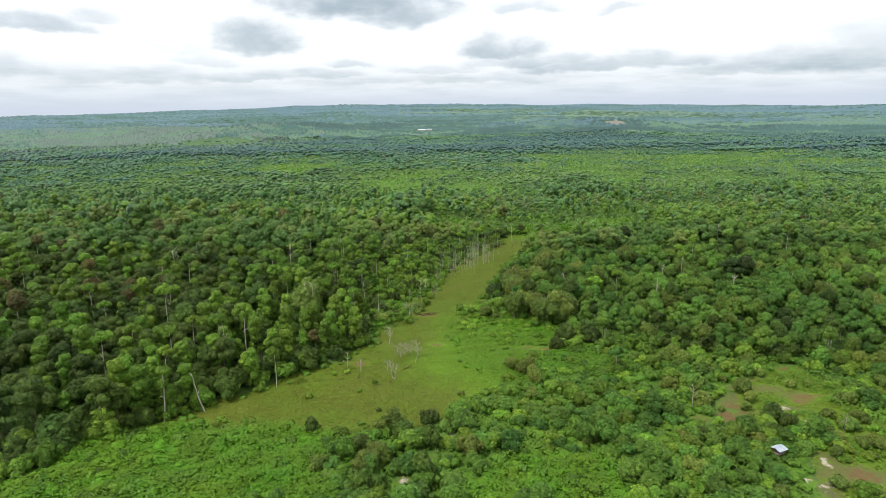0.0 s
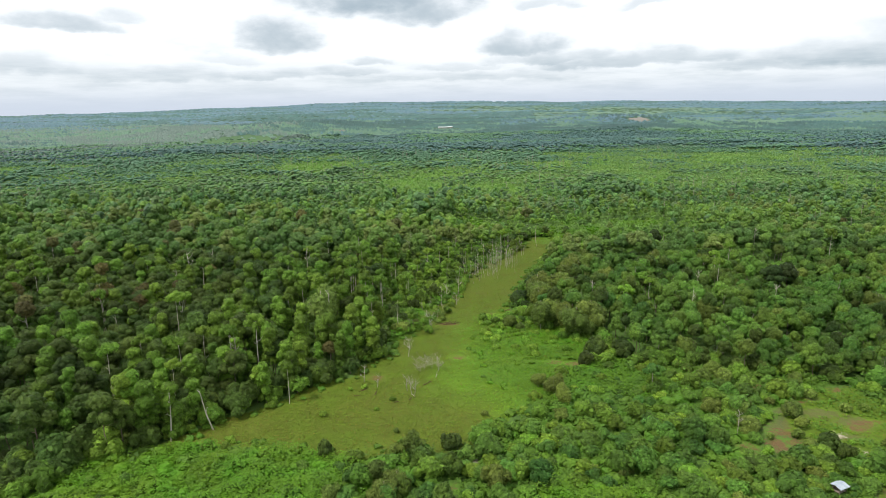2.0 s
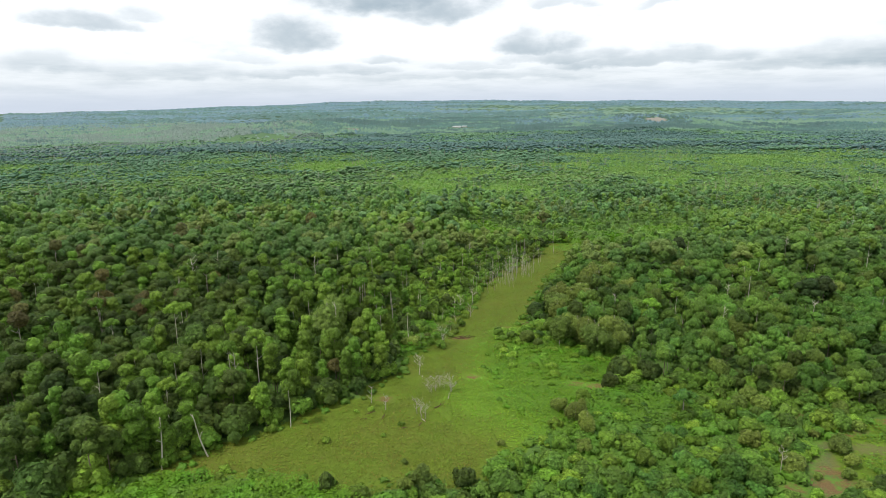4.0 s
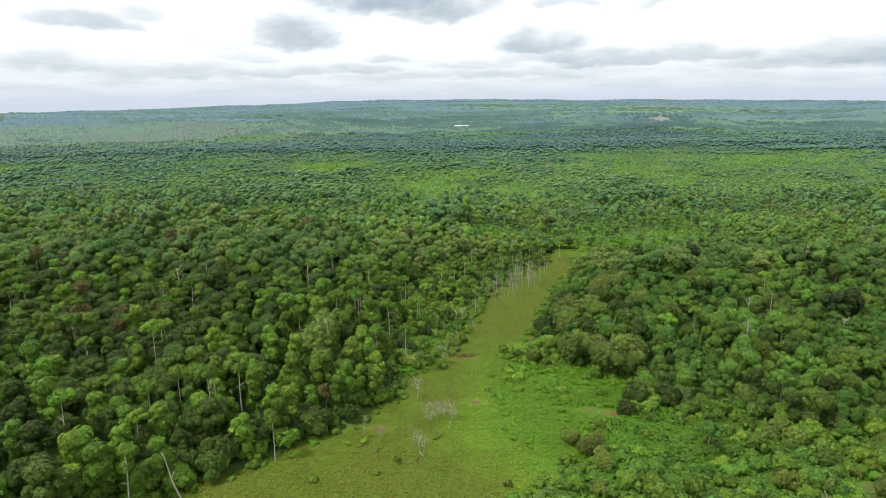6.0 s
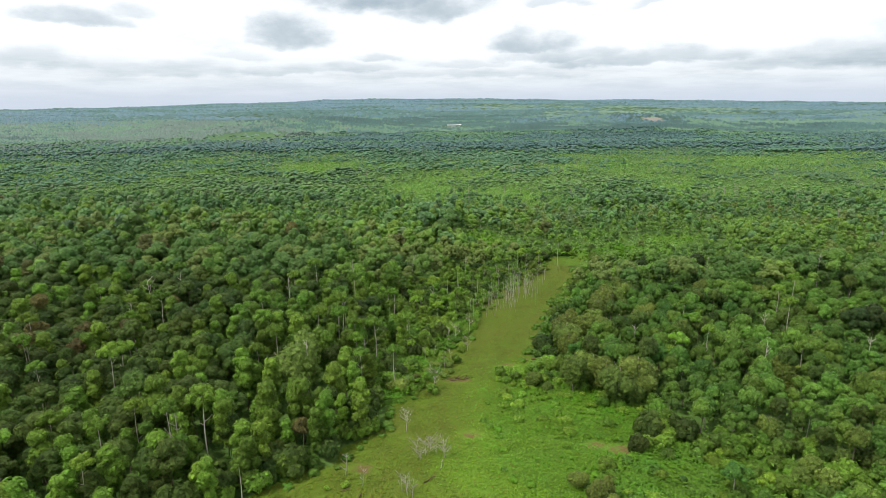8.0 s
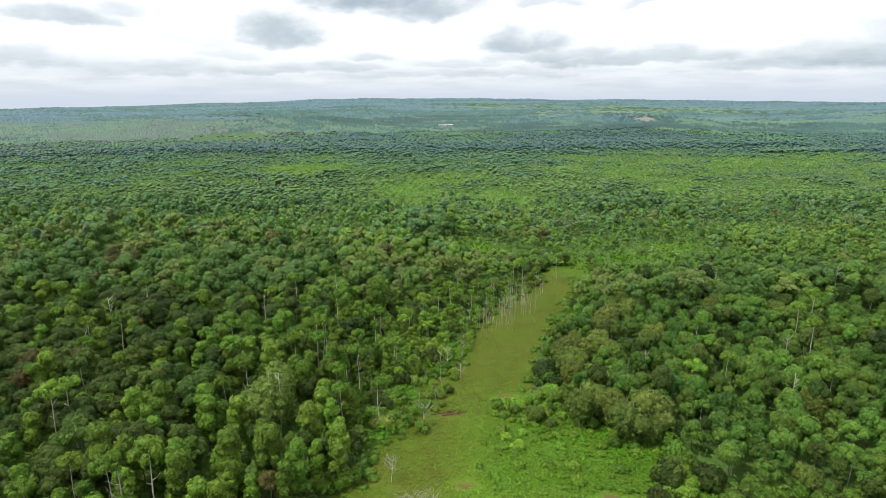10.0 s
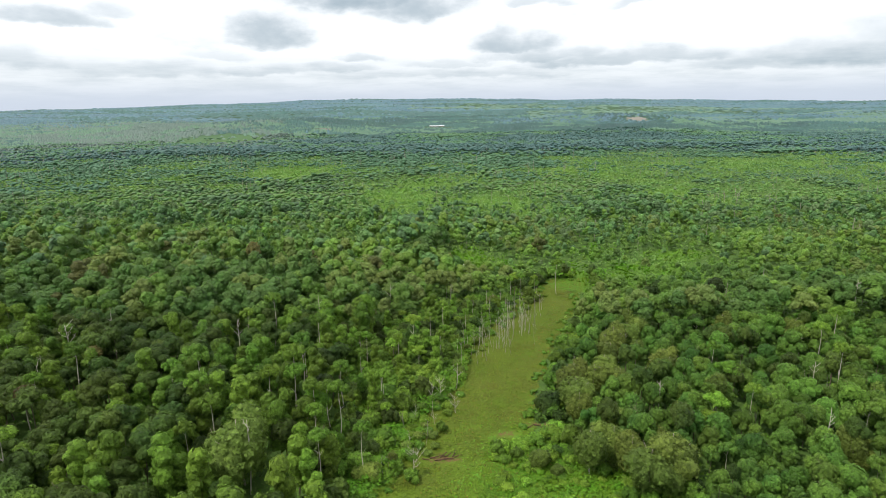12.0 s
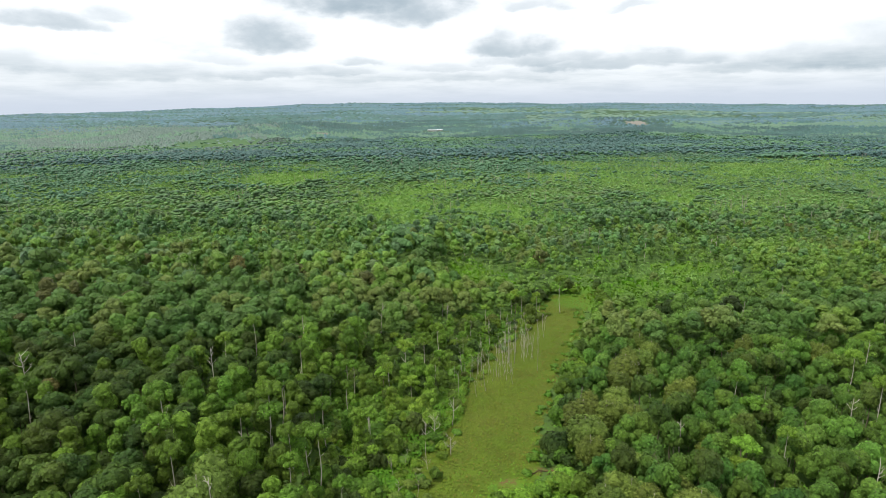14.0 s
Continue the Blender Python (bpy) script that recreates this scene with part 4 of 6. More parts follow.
def fern_ground(x, y, rng):
    """Fern cover, thinning out over a few metres where it meets the meadow."""
    ux, uy = wobble(x, y, 2)
    east = inside(FERN_EAST, ux + rng.normal(size=len(x)) * 3.2, uy + rng.normal(size=len(x)) * 4) & (rng.random(len(x)) < 0.25 + 0.85 * value_noise(x / 6, y / 6, 37, 2))
    return east | inside(FERN_SW, ux, uy) | inside(FERN_S, ux, uy) | (inside(THICKET_W, ux, uy) & (rng.random(len(x)) < 0.8))


def fern_carpet():
    rng = np.random.default_rng(6)
    x, y = scatter(-100, 52, 76, 262, 0.38, rng)
    keep = fern_ground(x, y, rng) & in_wedge(x, y) & off_patches(x, y)
    x, y = x[keep], y[keep]
    bump = 3.4 * value_noise(x / 5.5, y / 5.5, 14, 3) ** 1.7 + 0.5 * value_noise(x / 1.3, y / 1.3, 16, 2)
    rise = np.where(inside(FERN_EAST, x, y), 0.4, 0.9)
    h = Heap()
    for k in range(2):
        p = np.stack([x + rng.normal(size=len(x)) * 0.22, y + rng.normal(size=len(x)) * 0.22, height(x, y) + bump * rise + rng.uniform(0.0, 0.3, len(x))], 1)
        n = unit(np.stack([rng.normal(size=len(x)) * 0.36, rng.normal(size=len(x)) * 0.36, np.full(len(x), 1.0)], 1))
        h.add(*leaf_quads(p, n, 0.42, rng, 0.6, True))
    tone = value_noise(x / 8, y / 8, 39, 3)
    which = np.concatenate([np.where(rng.random(len(x)) < 1.7 * (tone - 0.46), 1, 0) for k in range(2)])
    tagged(new("fern_carpet", mesh_from("fern_carpet", *h.arrays(), [FERN, SCRUB], which)), "bright green fern thicket in soft rolling cushions", "ferns", "", "stuff")


def scrub_cover():
    rng = np.random.default_rng(7)
    x, y = scatter(-26, 122, 76, 155, 0.58, rng)
    ux, uy = wobble(x, y, 2)
    keep = inside(SCRUB_SE, ux, uy) & ~inside(FERN_S, x, y) & ~(inside(YARD, ux, uy) & (value_noise(x / 6, y / 6, 19, 2) < 0.43)) & in_wedge(x, y) & (np.hypot(x - 59.8, y - 102.6) > 2) & off_patches(x, y)
    x, y = x[keep], y[keep]
    bump = 2.6 * np.clip(value_noise(x / 5, y / 5, 15, 2) - 0.3, 0, 1)
    h = Heap()
    for k in range(2):
        p = np.stack([x + rng.normal(size=len(x)) * 0.3, y + rng.normal(size=len(x)) * 0.3, height(x, y) + bump + rng.uniform(0.0, 0.35, len(x))], 1)
        n = unit(np.stack([rng.normal(size=len(x)) * 0.6, rng.normal(size=len(x)) * 0.6, np.full(len(x), 1.0)], 1))
        h.add(*leaf_quads(p, n, 0.5, rng, 0.6, True))
    tagged(new("scrub_growth", mesh_from("scrub_growth", *h.arrays(), [SCRUB])), "tangled knee-high green scrub between the bushes", "scrub", "", "stuff")


def cushions():
    """Rounded mounds of fern and scrub."""
    rng = np.random.default_rng(8)
    shapes = []
    for i in range(6):
        shapes.append(foliage(rng, puffs_bush(rng, rng.uniform(0.9, 1.5), rng.uniform(1.2, 1.9))[:3], 14, 0.24, core=0.94, lump=0.6, petals=5))
    x, y = scatter(-110, 125, 76, 300, 2.0, rng)
    ux, uy = wobble(x, y, 2)
    fern = (inside(FERN_SW, ux, uy) | inside(FERN_S, ux, uy)) & (rng.random(len(x)) < 0.85)
    fern |= inside(FERN_EAST, ux + rng.normal(size=len(x)) * 2, uy) & (value_noise(x / 7, y / 7, 23, 2) > 0.5 - 0.012 * np.clip(x, 0, 30)) & (rng.random(len(x)) < 0.5)
    scrub = inside(SCRUB_SE, ux, uy) & ~inside(YARD, x, y) & (rng.random(len(x)) < 0.55)
    scrub |= inside(THICKET_W, ux, uy) & (rng.random(len(x)) < 0.7)
    rim = np.zeros(len(x), bool)
    for k in range(8):
        rim |= ~inside(MEADOW, ux + 3.2 * math.cos(k * 0.785), uy + 3.2 * math.sin(k * 0.785))
    scrub |= inside(MEADOW, ux, uy) & rim & (rng.random(len(x)) < 0.45)
    keep = (fern | scrub) & in_wedge(x, y) & off_patches(x, y, 0.35) & (np.hypot(x - 59.8, y - 102.6) > 2)
    x, y, fern = x[keep], y[keep], fern[keep]
    sc = rng.uniform(0.6, 1.15, len(x)) * (0.7 + 0.6 * value_noise(x / 9, y / 9, 24, 2)) * np.where(inside(FERN_EAST, x, y), 0.55, np.where(inside(MEADOW, x, y), 0.7, 1.0))
    spread_out("fern_mounds", "rounded mounds of bright fern and leafy scrub", shapes, x, y, sc, [FERN, SCRUB], np.where(fern & (rng.random(len(x)) < 0.72), 0, 1), 9, category="ferns", smooth=True)


grass_tufts()
fern_carpet()
scrub_cover()
cushions()

# ---- single trees and bushes round the meadow ----
EDGE = "trees round the meadow"
for x, y, s in ((24, 199.5, 1.0), (25.5, 205.5, 0.95), (30, 205, 0.9), (35, 204, 0.75), (34, 213, 0.9), (40, 225, 1.0), (45, 230, 0.95), (50, 237, 0.9), (37, 219, 0.8), (29, 176, 0.9),
                (12.5, 268, 0.55), (24.5, 276, 0.55), (3.8, 249, 0.5), (31, 171, 1.0), (35, 174, 1.1), (22, 177, 0.85), (27, 181, 0.9),
                (30, 190, 0.8), (36, 183, 0.75), (13, 178.5, 0.45), (-15, 100, 0.55), (-17, 106, 0.5), (-13, 103, 0.5), (20, 132, 0.5), (19, 137, 0.5), (16, 141, 0.4)):
    plant("feathery_tree", x, y, s * 1.15, EDGE)
plant("feathery_tree", -40.1, 174.7, 1.6, EDGE, "large olive-brown feathery tree standing over the forest")
plant("light_green_tree", 50.1, 188.1, 0.95, EDGE, "bright fresh green tree in the darker woodland")
plant("tall_slender_tree", 56.7, 187.9, 0.72, EDGE, "slim tree with yellow-green top and pale trunk")
plant("light_green_tree", 20.3, 277, 0.9, EDGE, "fresh light green tree at the head of the meadow")
plant("umbrella_tree", 41.3, 138.7, 0.85, EDGE, "flat-topped pale green tree alone in the scrub")
plant("dark_crowned_tree", 101, 201, 1.0, EDGE)
plant("dark_crowned_tree", 106, 203, 0.95, EDGE)
plant("dark_crowned_tree", 64, 262, 0.85, EDGE)
plant("dark_crowned_tree", 83, 262, 0.85, EDGE)
for x, y, s in ((-118, 201, 0.9), (-110.5, 188.4, 0.95), (-99, 189, 0.9), (-87.4, 189, 0.8), (-33.8, 150, 0.6), (-96, 181, 0.75), (-104, 176, 0.9), (-115, 162, 1.0), (-86, 211, 0.8), (-160, 240, 1.0), (-78, 305, 1.0), (-125, 175, 0.9), (-140, 190, 0.9), (-33, 260, 0.8)):
    plant("withered_tree", x, y, s * 1.2, "withered trees in the forest")
for x, y, s in ((-62, 156, 0.85), (59, 203, 0.9), (-70, 140, 0.75), (48, 186, 0.7), (-30, 206, 0.8)):
    plant("light_green_tree", x, y, s, EDGE)
for x, y, s in ((-47.9, 181.7, 0.95), (-25.3, 186.7, 0.85), (-27.7, 191.7, 0.82), (-17.5, 197.1, 0.7), (35.6, 279.5, 0.75), (18, 271, 0.6), (14, 265, 0.55), (9, 259, 0.6), (27, 277, 0.55), (22, 273, 0.65), (5, 253, 0.55), (2, 244, 0.5), (-19.4, 197.5, 0.66), (-26.3, 200, 0.8), (-18.5, 204, 0.7), (-30, 186, 0.85), (-12, 226, 0.8), (-5, 240, 0.8), (-8, 233, 0.75)):
    plant("tall_slender_tree", x, y, s, EDGE)
for x, y, s in ((-43, 133, 0.75), (-31, 129, 0.6), (-24, 141, 0.5), (-27, 140, 0.4), (-17, 135, 0.45), (-20, 131, 0.35), (12, 178, 0.7), (16, 180, 0.6), (10, 183, 0.5), (-42, 118.5, 0.5), (-47, 119, 0.7),
                (-39, 115, 0.9), (14, 197, 0.75), (17, 199, 0.7)):
    plant("light_shrub", x, y, s, "low shrubs in the meadow")
for x, y, s in ((12.5, 178.5, 0.75), (14.5, 180, 0.7), (17, 183, 0.6), (15.8, 195, 0.55), (65.3, 114.1, 0.95), (67.2, 112.4, 0.8), (63.6, 113, 0.75), (48.8, 109, 0.8), (54, 107, 0.7)):
    plant("dense_bush", x, y, s, "low shrubs in the meadow", "dense dark green bush among paler growth")
for x, y, s in ((-15, 122, 0.4), (3, 128, 0.4), (16, 176, 0.8), (27, 178, 0.9), (-12, 186, 0.6)):
    plant("olive_shrub", x, y, s, "low shrubs in the meadow")


def bare_tree(name, x, y, tall, radius, count, reach, lean, bark, label, seed, group="", turn=0.0, rise=0.9, start=0.4):
    rng = np.random.default_rng(seed)
    pts, rad = stem(rng, tall, radius, lean, 0.02, 7)
    root = new(name)
    root.empty_display_size = 0.3
    root.matrix_world = pose(x, y, float(height(x, y)), 0, 0, turn)
    t = new("trunk", mesh_from("bare_trunk", *tube(pts, rad), [bark], smooth=True))
    t.parent = root
    for _ in range(count):
        h = Heap()
        limbs(rng, h, pts, 1, reach, start, radius * 0.5, rise)
        b = new("branch", mesh_from("bare_branch", *h.arrays(), [bark], smooth=True))
        b.parent = root
    tagged(root, label, "dead tree", group)


bare_tree("dead_tree", -58.9, 119.5, 10.0, 0.17, 3, 1.3, 0.1, PALE_BARK, "leaning pale dead tree with a broken top", 31, "dead trees", 100)
bare_tree("dead_tree", -52.2, 123.8, 9.5, 0.16, 3, 1.2, 0.22, PALE_BARK, "leaning pale dead tree with a broken top", 33, "dead trees", 60)
for i, (x, y, tall, c, r) in enumerate(((-10.2, 177.5, 5.5, 8, 2.2), (-15, 158.5, 5.0, 10, 2.6), (-13, 139, 4.0, 8, 1.5), (-12.2, 138, 3.5, 7, 1.3), (-14, 140, 3.6, 7, 1.4), (-7, 150, 4.0, 9, 1.8), (-24.5, 144, 3.8, 6, 1.2),
                                        (-21, 141, 3.4, 6, 1.0), (-5, 205, 5.5, 6, 1.6), (-2, 199, 4.0, 7, 1.5), (-1.5, 210, 6.0, 5, 1.5), (-7, 203, 5.0, 6, 1.4), (-97, 219, 14, 9, 3.4), (-95, 205, 10, 6, 2.0),
                                        (-76, 118, 7.5, 7, 1.8), (-54, 146, 13, 8, 2.0), (41, 223.4, 8, 12, 1.4), (42.4, 224, 7.5, 10, 1.2), (39.6, 224.2, 7, 10, 1.2), (52, 121, 5, 5, 1.2), (77, 110, 4, 4, 0.9))):
    bare_tree("bare_tree", x, y, tall, 0.045 + tall * 0.009, c + 4, r, 0.1, PALE_BARK if tall > 4.5 else GREY_BARK, "leafless bleached tree with forking pale limbs", 100 + i, "dead trees", i * 70, 1.0, 0.25)
BARE_BUSHES = ((-10.6, 150.3, 3.2, 20), (-8.7, 151.2, 2.8, 18), (-12.3, 151, 2.8, 18), (-9.8, 152.4, 3.0, 18), (-7, 150, 2.2, 14), (-11.5, 149, 2.0, 14))
# twiggy leafless bushes and saplings in the meadow
for i, (x, y, tall, c) in enumerate(BARE_BUSHES):
    bare_tree("bare_bush", x, y, tall, 0.05, c, tall * 0.75, 0.05, GREY_BARK, "leafless grey twiggy bush in the meadow grass", 700 + i, "bare bushes in the meadow", i * 55, 0.8, 0.12)


def fallen_log(x, y, long, radius, turn, bark, label):
    rng = np.random.default_rng(int(abs(x * 31 + y * 17)))
    s = np.linspace(-0.5, 0.5, 5)
    pts = np.stack([s * long, np.sin(s * 5) * long * 0.05, radius * 0.8 + rng.uniform(0, 0.12, 5) + np.linspace(0, 0.25, 5)], 1)
    h = Heap()
    h.add(*tube(pts, radius * np.linspace(1, 0.55, 5)))
    for k in range(2):
        o = pts[2 + k]
        w = np.array((rng.normal() * 0.3, rng.choice((-1, 1)), 0.45)) * long * 0.18
        h.add(*tube(np.array([o, o + w * 0.6, o + w]), radius * np.array([0.5, 0.35, 0.2]), 4))
    log = new("fallen_log", mesh_from("fallen_log", *h.arrays(), [bark], smooth=True))
    log.matrix_world = pose(x, y, float(height(x, y)), 0, 0, turn)
    tagged(log, label, "log", "fallen wood in the meadow")


for x, y, long, turn in ((-6, 182.4, 3.4, 10), (-3.6, 181.8, 2.8, -20), (-4.6, 183, 2.4, 40), (-1.8, 182.6, 2.2, 5), (-8, 181.6, 2.0, -35), (-2.6, 183.4, 2.6, 65), (-5.2, 181.4, 3.0, -8), (-3.8, 182.9, 2.2, 25), (13.6, 192.8, 2.4, 20), (15.2, 193.2, 2.8, -30), (14.4, 192.2, 2.0, 60), (16.6, 192.6, 2.4, 5), (-9.5, 143, 3.2, 35), (-24, 139.5, 3.0, 15), (-21, 138, 2.2, 70), (-25, 137, 1.8, -10), (-13, 135.5, 1.6, 50), (-16, 134, 1.4, 0)):
    fallen_log(x, y, long * 0.75, 0.11, turn, ROT_WOOD, "dark fallen log rotting in the meadow grass")
for x, y, long, turn in ((-7.5, 147.5, 2.6, 80), (-12.5, 137.2, 1.5, 120)):
    fallen_log(x, y, long, 0.1, turn, GREY_BARK, "bleached fallen branch lying in the grass")
# the stand of thin grey poles at the head of the meadow
rs = np.random.default_rng(12)
for i in range(64):
    f = rs.random()
    if i % 3:
        x, y = 11 + rs.normal() * 4.5, 240 + rs.normal() * 8.0
        x += (y - 240) * 0.55
    else:
        x, y = 5 + 26 * f + rs.normal() * 2.2, 229 + 36 * f + rs.normal() * 4
    bare_tree("dead_pole", x, y, rs.uniform(4.0, 9.5), rs.uniform(0.04, 0.075), int(rs.integers(3, 8)), 1.2, rs.uniform(0.0, 0.26), PALE_BARK if i % 4 == 0 else GREY_BARK,
              "thin bleached dead trunk standing in the grass", 300 + i, "dead poles at the head of the meadow", rs.uniform(0, 360), 1.2, 0.5)
# pale trunks that rise out of the woodland
for i, (x, y, tall) in enumerate(((41.4, 195.6, 9), (49.7, 191.5, 9), (66.3, 178.5, 10.5), (75.5, 200, 11), (84, 203, 12), (98, 226, 12), (89, 219, 12), (118, 247, 14), (128, 250, 13), (92, 183, 11), (140, 235, 13), (112, 185, 11), (60, 212, 10),
                                  (-38.3, 172, 14), (-55.4, 195, 15), (-39.6, 134.5, 9), (-77, 169, 14), (-66, 141, 13), (-55.4, 143, 13), (-36, 222, 14), (-55.6, 218, 15), (-34.5, 193.6, 13), (-28.3, 181, 12), (-52.6, 189, 14))):
    if i in (0, 2, 3, 7, 9, 13, 20):
        bare_tree("pale_trunked_tree", x, y, tall, 0.15, 5, 1.3, 0.07, PALE_BARK, "slim pale dead trunk rising out of the canopy", 500 + i, "pale trunks in the woodland", i * 50, 1.1, 0.7)
    else:
        plant("tall_slender_tree", x, y, tall / 14.2, "pale trunks in the woodland")

# ---- the woodland that stands nearest, tree by tree ----
SINGLES = [(-58.5, 117.0, 4.2), (-51.5, 121.0, 4.2), (-57, 113.5, 3.5)] + PLANTED
rng = np.random.default_rng(20)
xs, ys = scatter(-215, 215, 80, 244, 4.25, rng, 0.5)
ux, uy = wobble(xs, ys, 2)
open_land = inside(MEADOW, ux, uy) | inside(FERN_EAST, ux, uy) | inside(FERN_SW, ux, uy) | inside(FERN_S, ux, uy) | inside(YARD, ux, uy) | inside(SCRUB_SE, ux, uy) | inside(THICKET_W, ux, uy)
ok = in_wedge(xs, ys, 14) & ~open_land
for x, y in zip(xs[ok], ys[ok]):
    if any((x - a) ** 2 + (y - b) ** 2 < r * r for a, b, r in SINGLES):
        continue
    if x > 0 and (inside(MEADOW, np.array([x - 5.5]), np.array([y]))[0] or inside(MEADOW, np.array([x - 3]), np.array([y]))[0]):
        continue
    q = rng.random()
    if -46 < x < 30 and y < 152 and x > -46 + (y - 118) * 0.72:
        continue
    if x < 0:
        vines = min(max(0.32 + (x + 72) * 0.016, 0.26), 0.74)
        kind = "vine_clad_tree" if q < vines else "forest_tree" if q < vines + (0.9 - vines) * 0.6 else "round_tree" if q < 0.95 else "tall_slender_tree"
        s = rng.uniform(0.66, 1.04) * old_growth(x, y)
        if y < 112:
            kind, s = ("dense_bush", rng.uniform(0.9, 1.3))
        elif inside(MEADOW, np.array([x + 5.0]), np.array([y - 3.5]))[0]:
            kind, s = ("dense_bush", rng.uniform(1.0, 1.5)) if q < 0.6 else ("vine_clad_tree", rng.uniform(0.6, 0.9))
        plant(kind, x, y, s, "forest trees west of the meadow")
    else:
        kind = "broadleaf_tree" if q < 0.38 else "lobed_tree" if q < 0.64 else "umbrella_tree" if q < 0.82 else "round_tree" if q < 0.95 else "feathery_tree"
        s = rng.uniform(0.52, 0.88) * (0.9 if y < 160 else 1.0) * (0.35 + 0.65 * old_growth(x, y))
        plant(kind, x, y, s, "woodland trees east of the meadow", "", 1.2)

# thickets along the forest edge
def near_open(x, y, reach):
    hit = np.zeros(len(x), bool)
    for k in range(8):
        a = k * math.pi / 4
        px, py = x + math.cos(a) * reach, y + math.sin(a) * reach
        hit |= inside(MEADOW, px, py) | inside(FERN_SW, px, py) | inside(SCRUB_SE, px, py) | inside(YARD, px, py)
    return hit


xs, ys = scatter(-110, 130, 84, 305, 2.7, rng)
ok = (np.hypot(xs + 58.4, ys - 116) > 4.6) & (np.hypot(xs + 51.5, ys - 120.5) > 4.6) & ~inside(MEADOW, *wobble(xs, ys, 1.5)) & ~(inside(MEADOW, xs + 2, ys) & (ys > 165)) & ~(inside(MEADOW, xs - 2.2, ys) & (ys > 190)) & (near_open(xs, ys, 5.5) | inside(THICKET_W, xs, ys)) & ~inside(FERN_SW, xs, ys) & ~inside(SCRUB_SE, xs, ys) & ~inside(YARD, xs, ys) & (rng.random(len(xs)) < 0.8) & in_wedge(xs, ys, 10)
for x, y in zip(xs[ok], ys[ok]):
    if any((x - a) ** 2 + (y - b) ** 2 < (r * 0.7) ** 2 for a, b, r in SINGLES[:34]):
        continue
    q = rng.random()
    plant("edge_bush" if q < 0.55 else "light_shrub" if q < 0.7 else "olive_shrub" if q < 0.75 else "dense_bush", x, y, rng.uniform(0.8, 1.45), "thickets at the forest edge")

xs, ys = scatter(-34, 14, 168, 262, 3.9, rng)
ok = inside(THICKET_W, *wobble(xs, ys, 1.5)) & ~inside(MEADOW, *wobble(xs + 2.5, ys, 1.5)) & (rng.random(len(xs)) < 0.7)
for x, y in zip(xs[ok], ys[ok]):
    q = rng.random()
    plant("light_green_tree" if q < 0.26 else "vine_clad_tree" if q < 0.55 else "tall_slender_tree" if q < 0.64 else "edge_bush", x, y, rng.uniform(0.4, 0.68) * (2.0 if q >= 0.64 else 1.0), "young trees west of the meadow", "slim young tree in the thicket by the meadow")

# the thicket thins out into the grass along the meadow's western rim
xs, ys = scatter(-20, 36, 176, 284, 2.1, rng)
rim = np.interp(ys, (176, 185, 202, 210, 234, 252, 268, 282), (-11, -8, -3.4, 0, 5, 16, 25.5, 32)) + 3.0 * (value_noise(xs / 6, ys / 6, 83, 2) - 0.5)
ok = inside(MEADOW, xs, ys) & (rng.random(len(xs)) < 0.85 * np.clip((rim - xs + 1.8) / 4.5, 0, 1))
for i, (x, y) in enumerate(zip(xs[ok], ys[ok])):
    q = rng.random()
    if q < 0.08:
        plant("tall_slender_tree", x, y, rng.uniform(0.28, 0.5), "saplings at the meadow's rim", "thin young sapling rising from the meadow grass")
    elif q < 0.18:
        bare_tree("bare_sapling", x, y, rng.uniform(2.5, 5.5), 0.04, 7, 1.1, 0.12, GREY_BARK if i % 2 else PALE_BARK, "thin leafless sapling in the meadow grass", 900 + i, "bare saplings at the meadow's rim", i * 40, 1.0, 0.35)
    else:
        plant("light_shrub" if q < 0.5 else "edge_bush" if q < 0.72 else "olive_shrub", x, y, rng.uniform(0.35, 0.85), "low bushes at the meadow's rim", "low bush where thicket meets the meadow grass")

# undergrowth below the nearest trees
xs, ys = scatter(-200, 200, 84, 300, 1.45, rng)
ok = in_wedge(xs, ys, 14) & ~inside(MEADOW, xs, ys) & ~inside(FERN_SW, xs, ys) & ~inside(FERN_S, xs, ys) & ~inside(FERN_EAST, xs, ys) & ~inside(YARD, xs, ys) & (~inside(SCRUB_SE, xs, ys) | (ys > 138)) & ((ys < 232) | (np.abs(xs) < 150))
xs, ys = xs[ok], ys[ok]
heap = Heap()
for k in range(3):
    pz = height(xs, ys) + 2.6 * value_noise(xs / 4, ys / 4, 17, 2) ** 1.3 + rng.uniform(0, 0.7, len(xs))
    heap.add(*leaf_quads(np.stack([xs + rng.normal(size=len(xs)) * 0.6, ys + rng.normal(size=len(xs)) * 0.6, pz], 1),
                         unit(np.stack([rng.normal(size=len(xs)) * 0.6, rng.normal(size=len(xs)) * 0.6, np.ones(len(xs))], 1)), 0.72, rng, 0.6, True))
tagged(new("undergrowth", mesh_from("undergrowth", *heap.arrays(), [SCRUB, LEAF_DEEP], (rng.random(3 * len(xs)) < 0.35).astype(int))), "leafy green undergrowth filling gaps below the trees", "undergrowth", "", "stuff")

xs, ys = scatter(-400, 400, 228, 440, 2.7, rng)
ok = in_wedge(xs, ys, 14) & ~inside(MEADOW, xs, ys)
xs, ys = xs[ok], ys[ok]
heap = Heap()
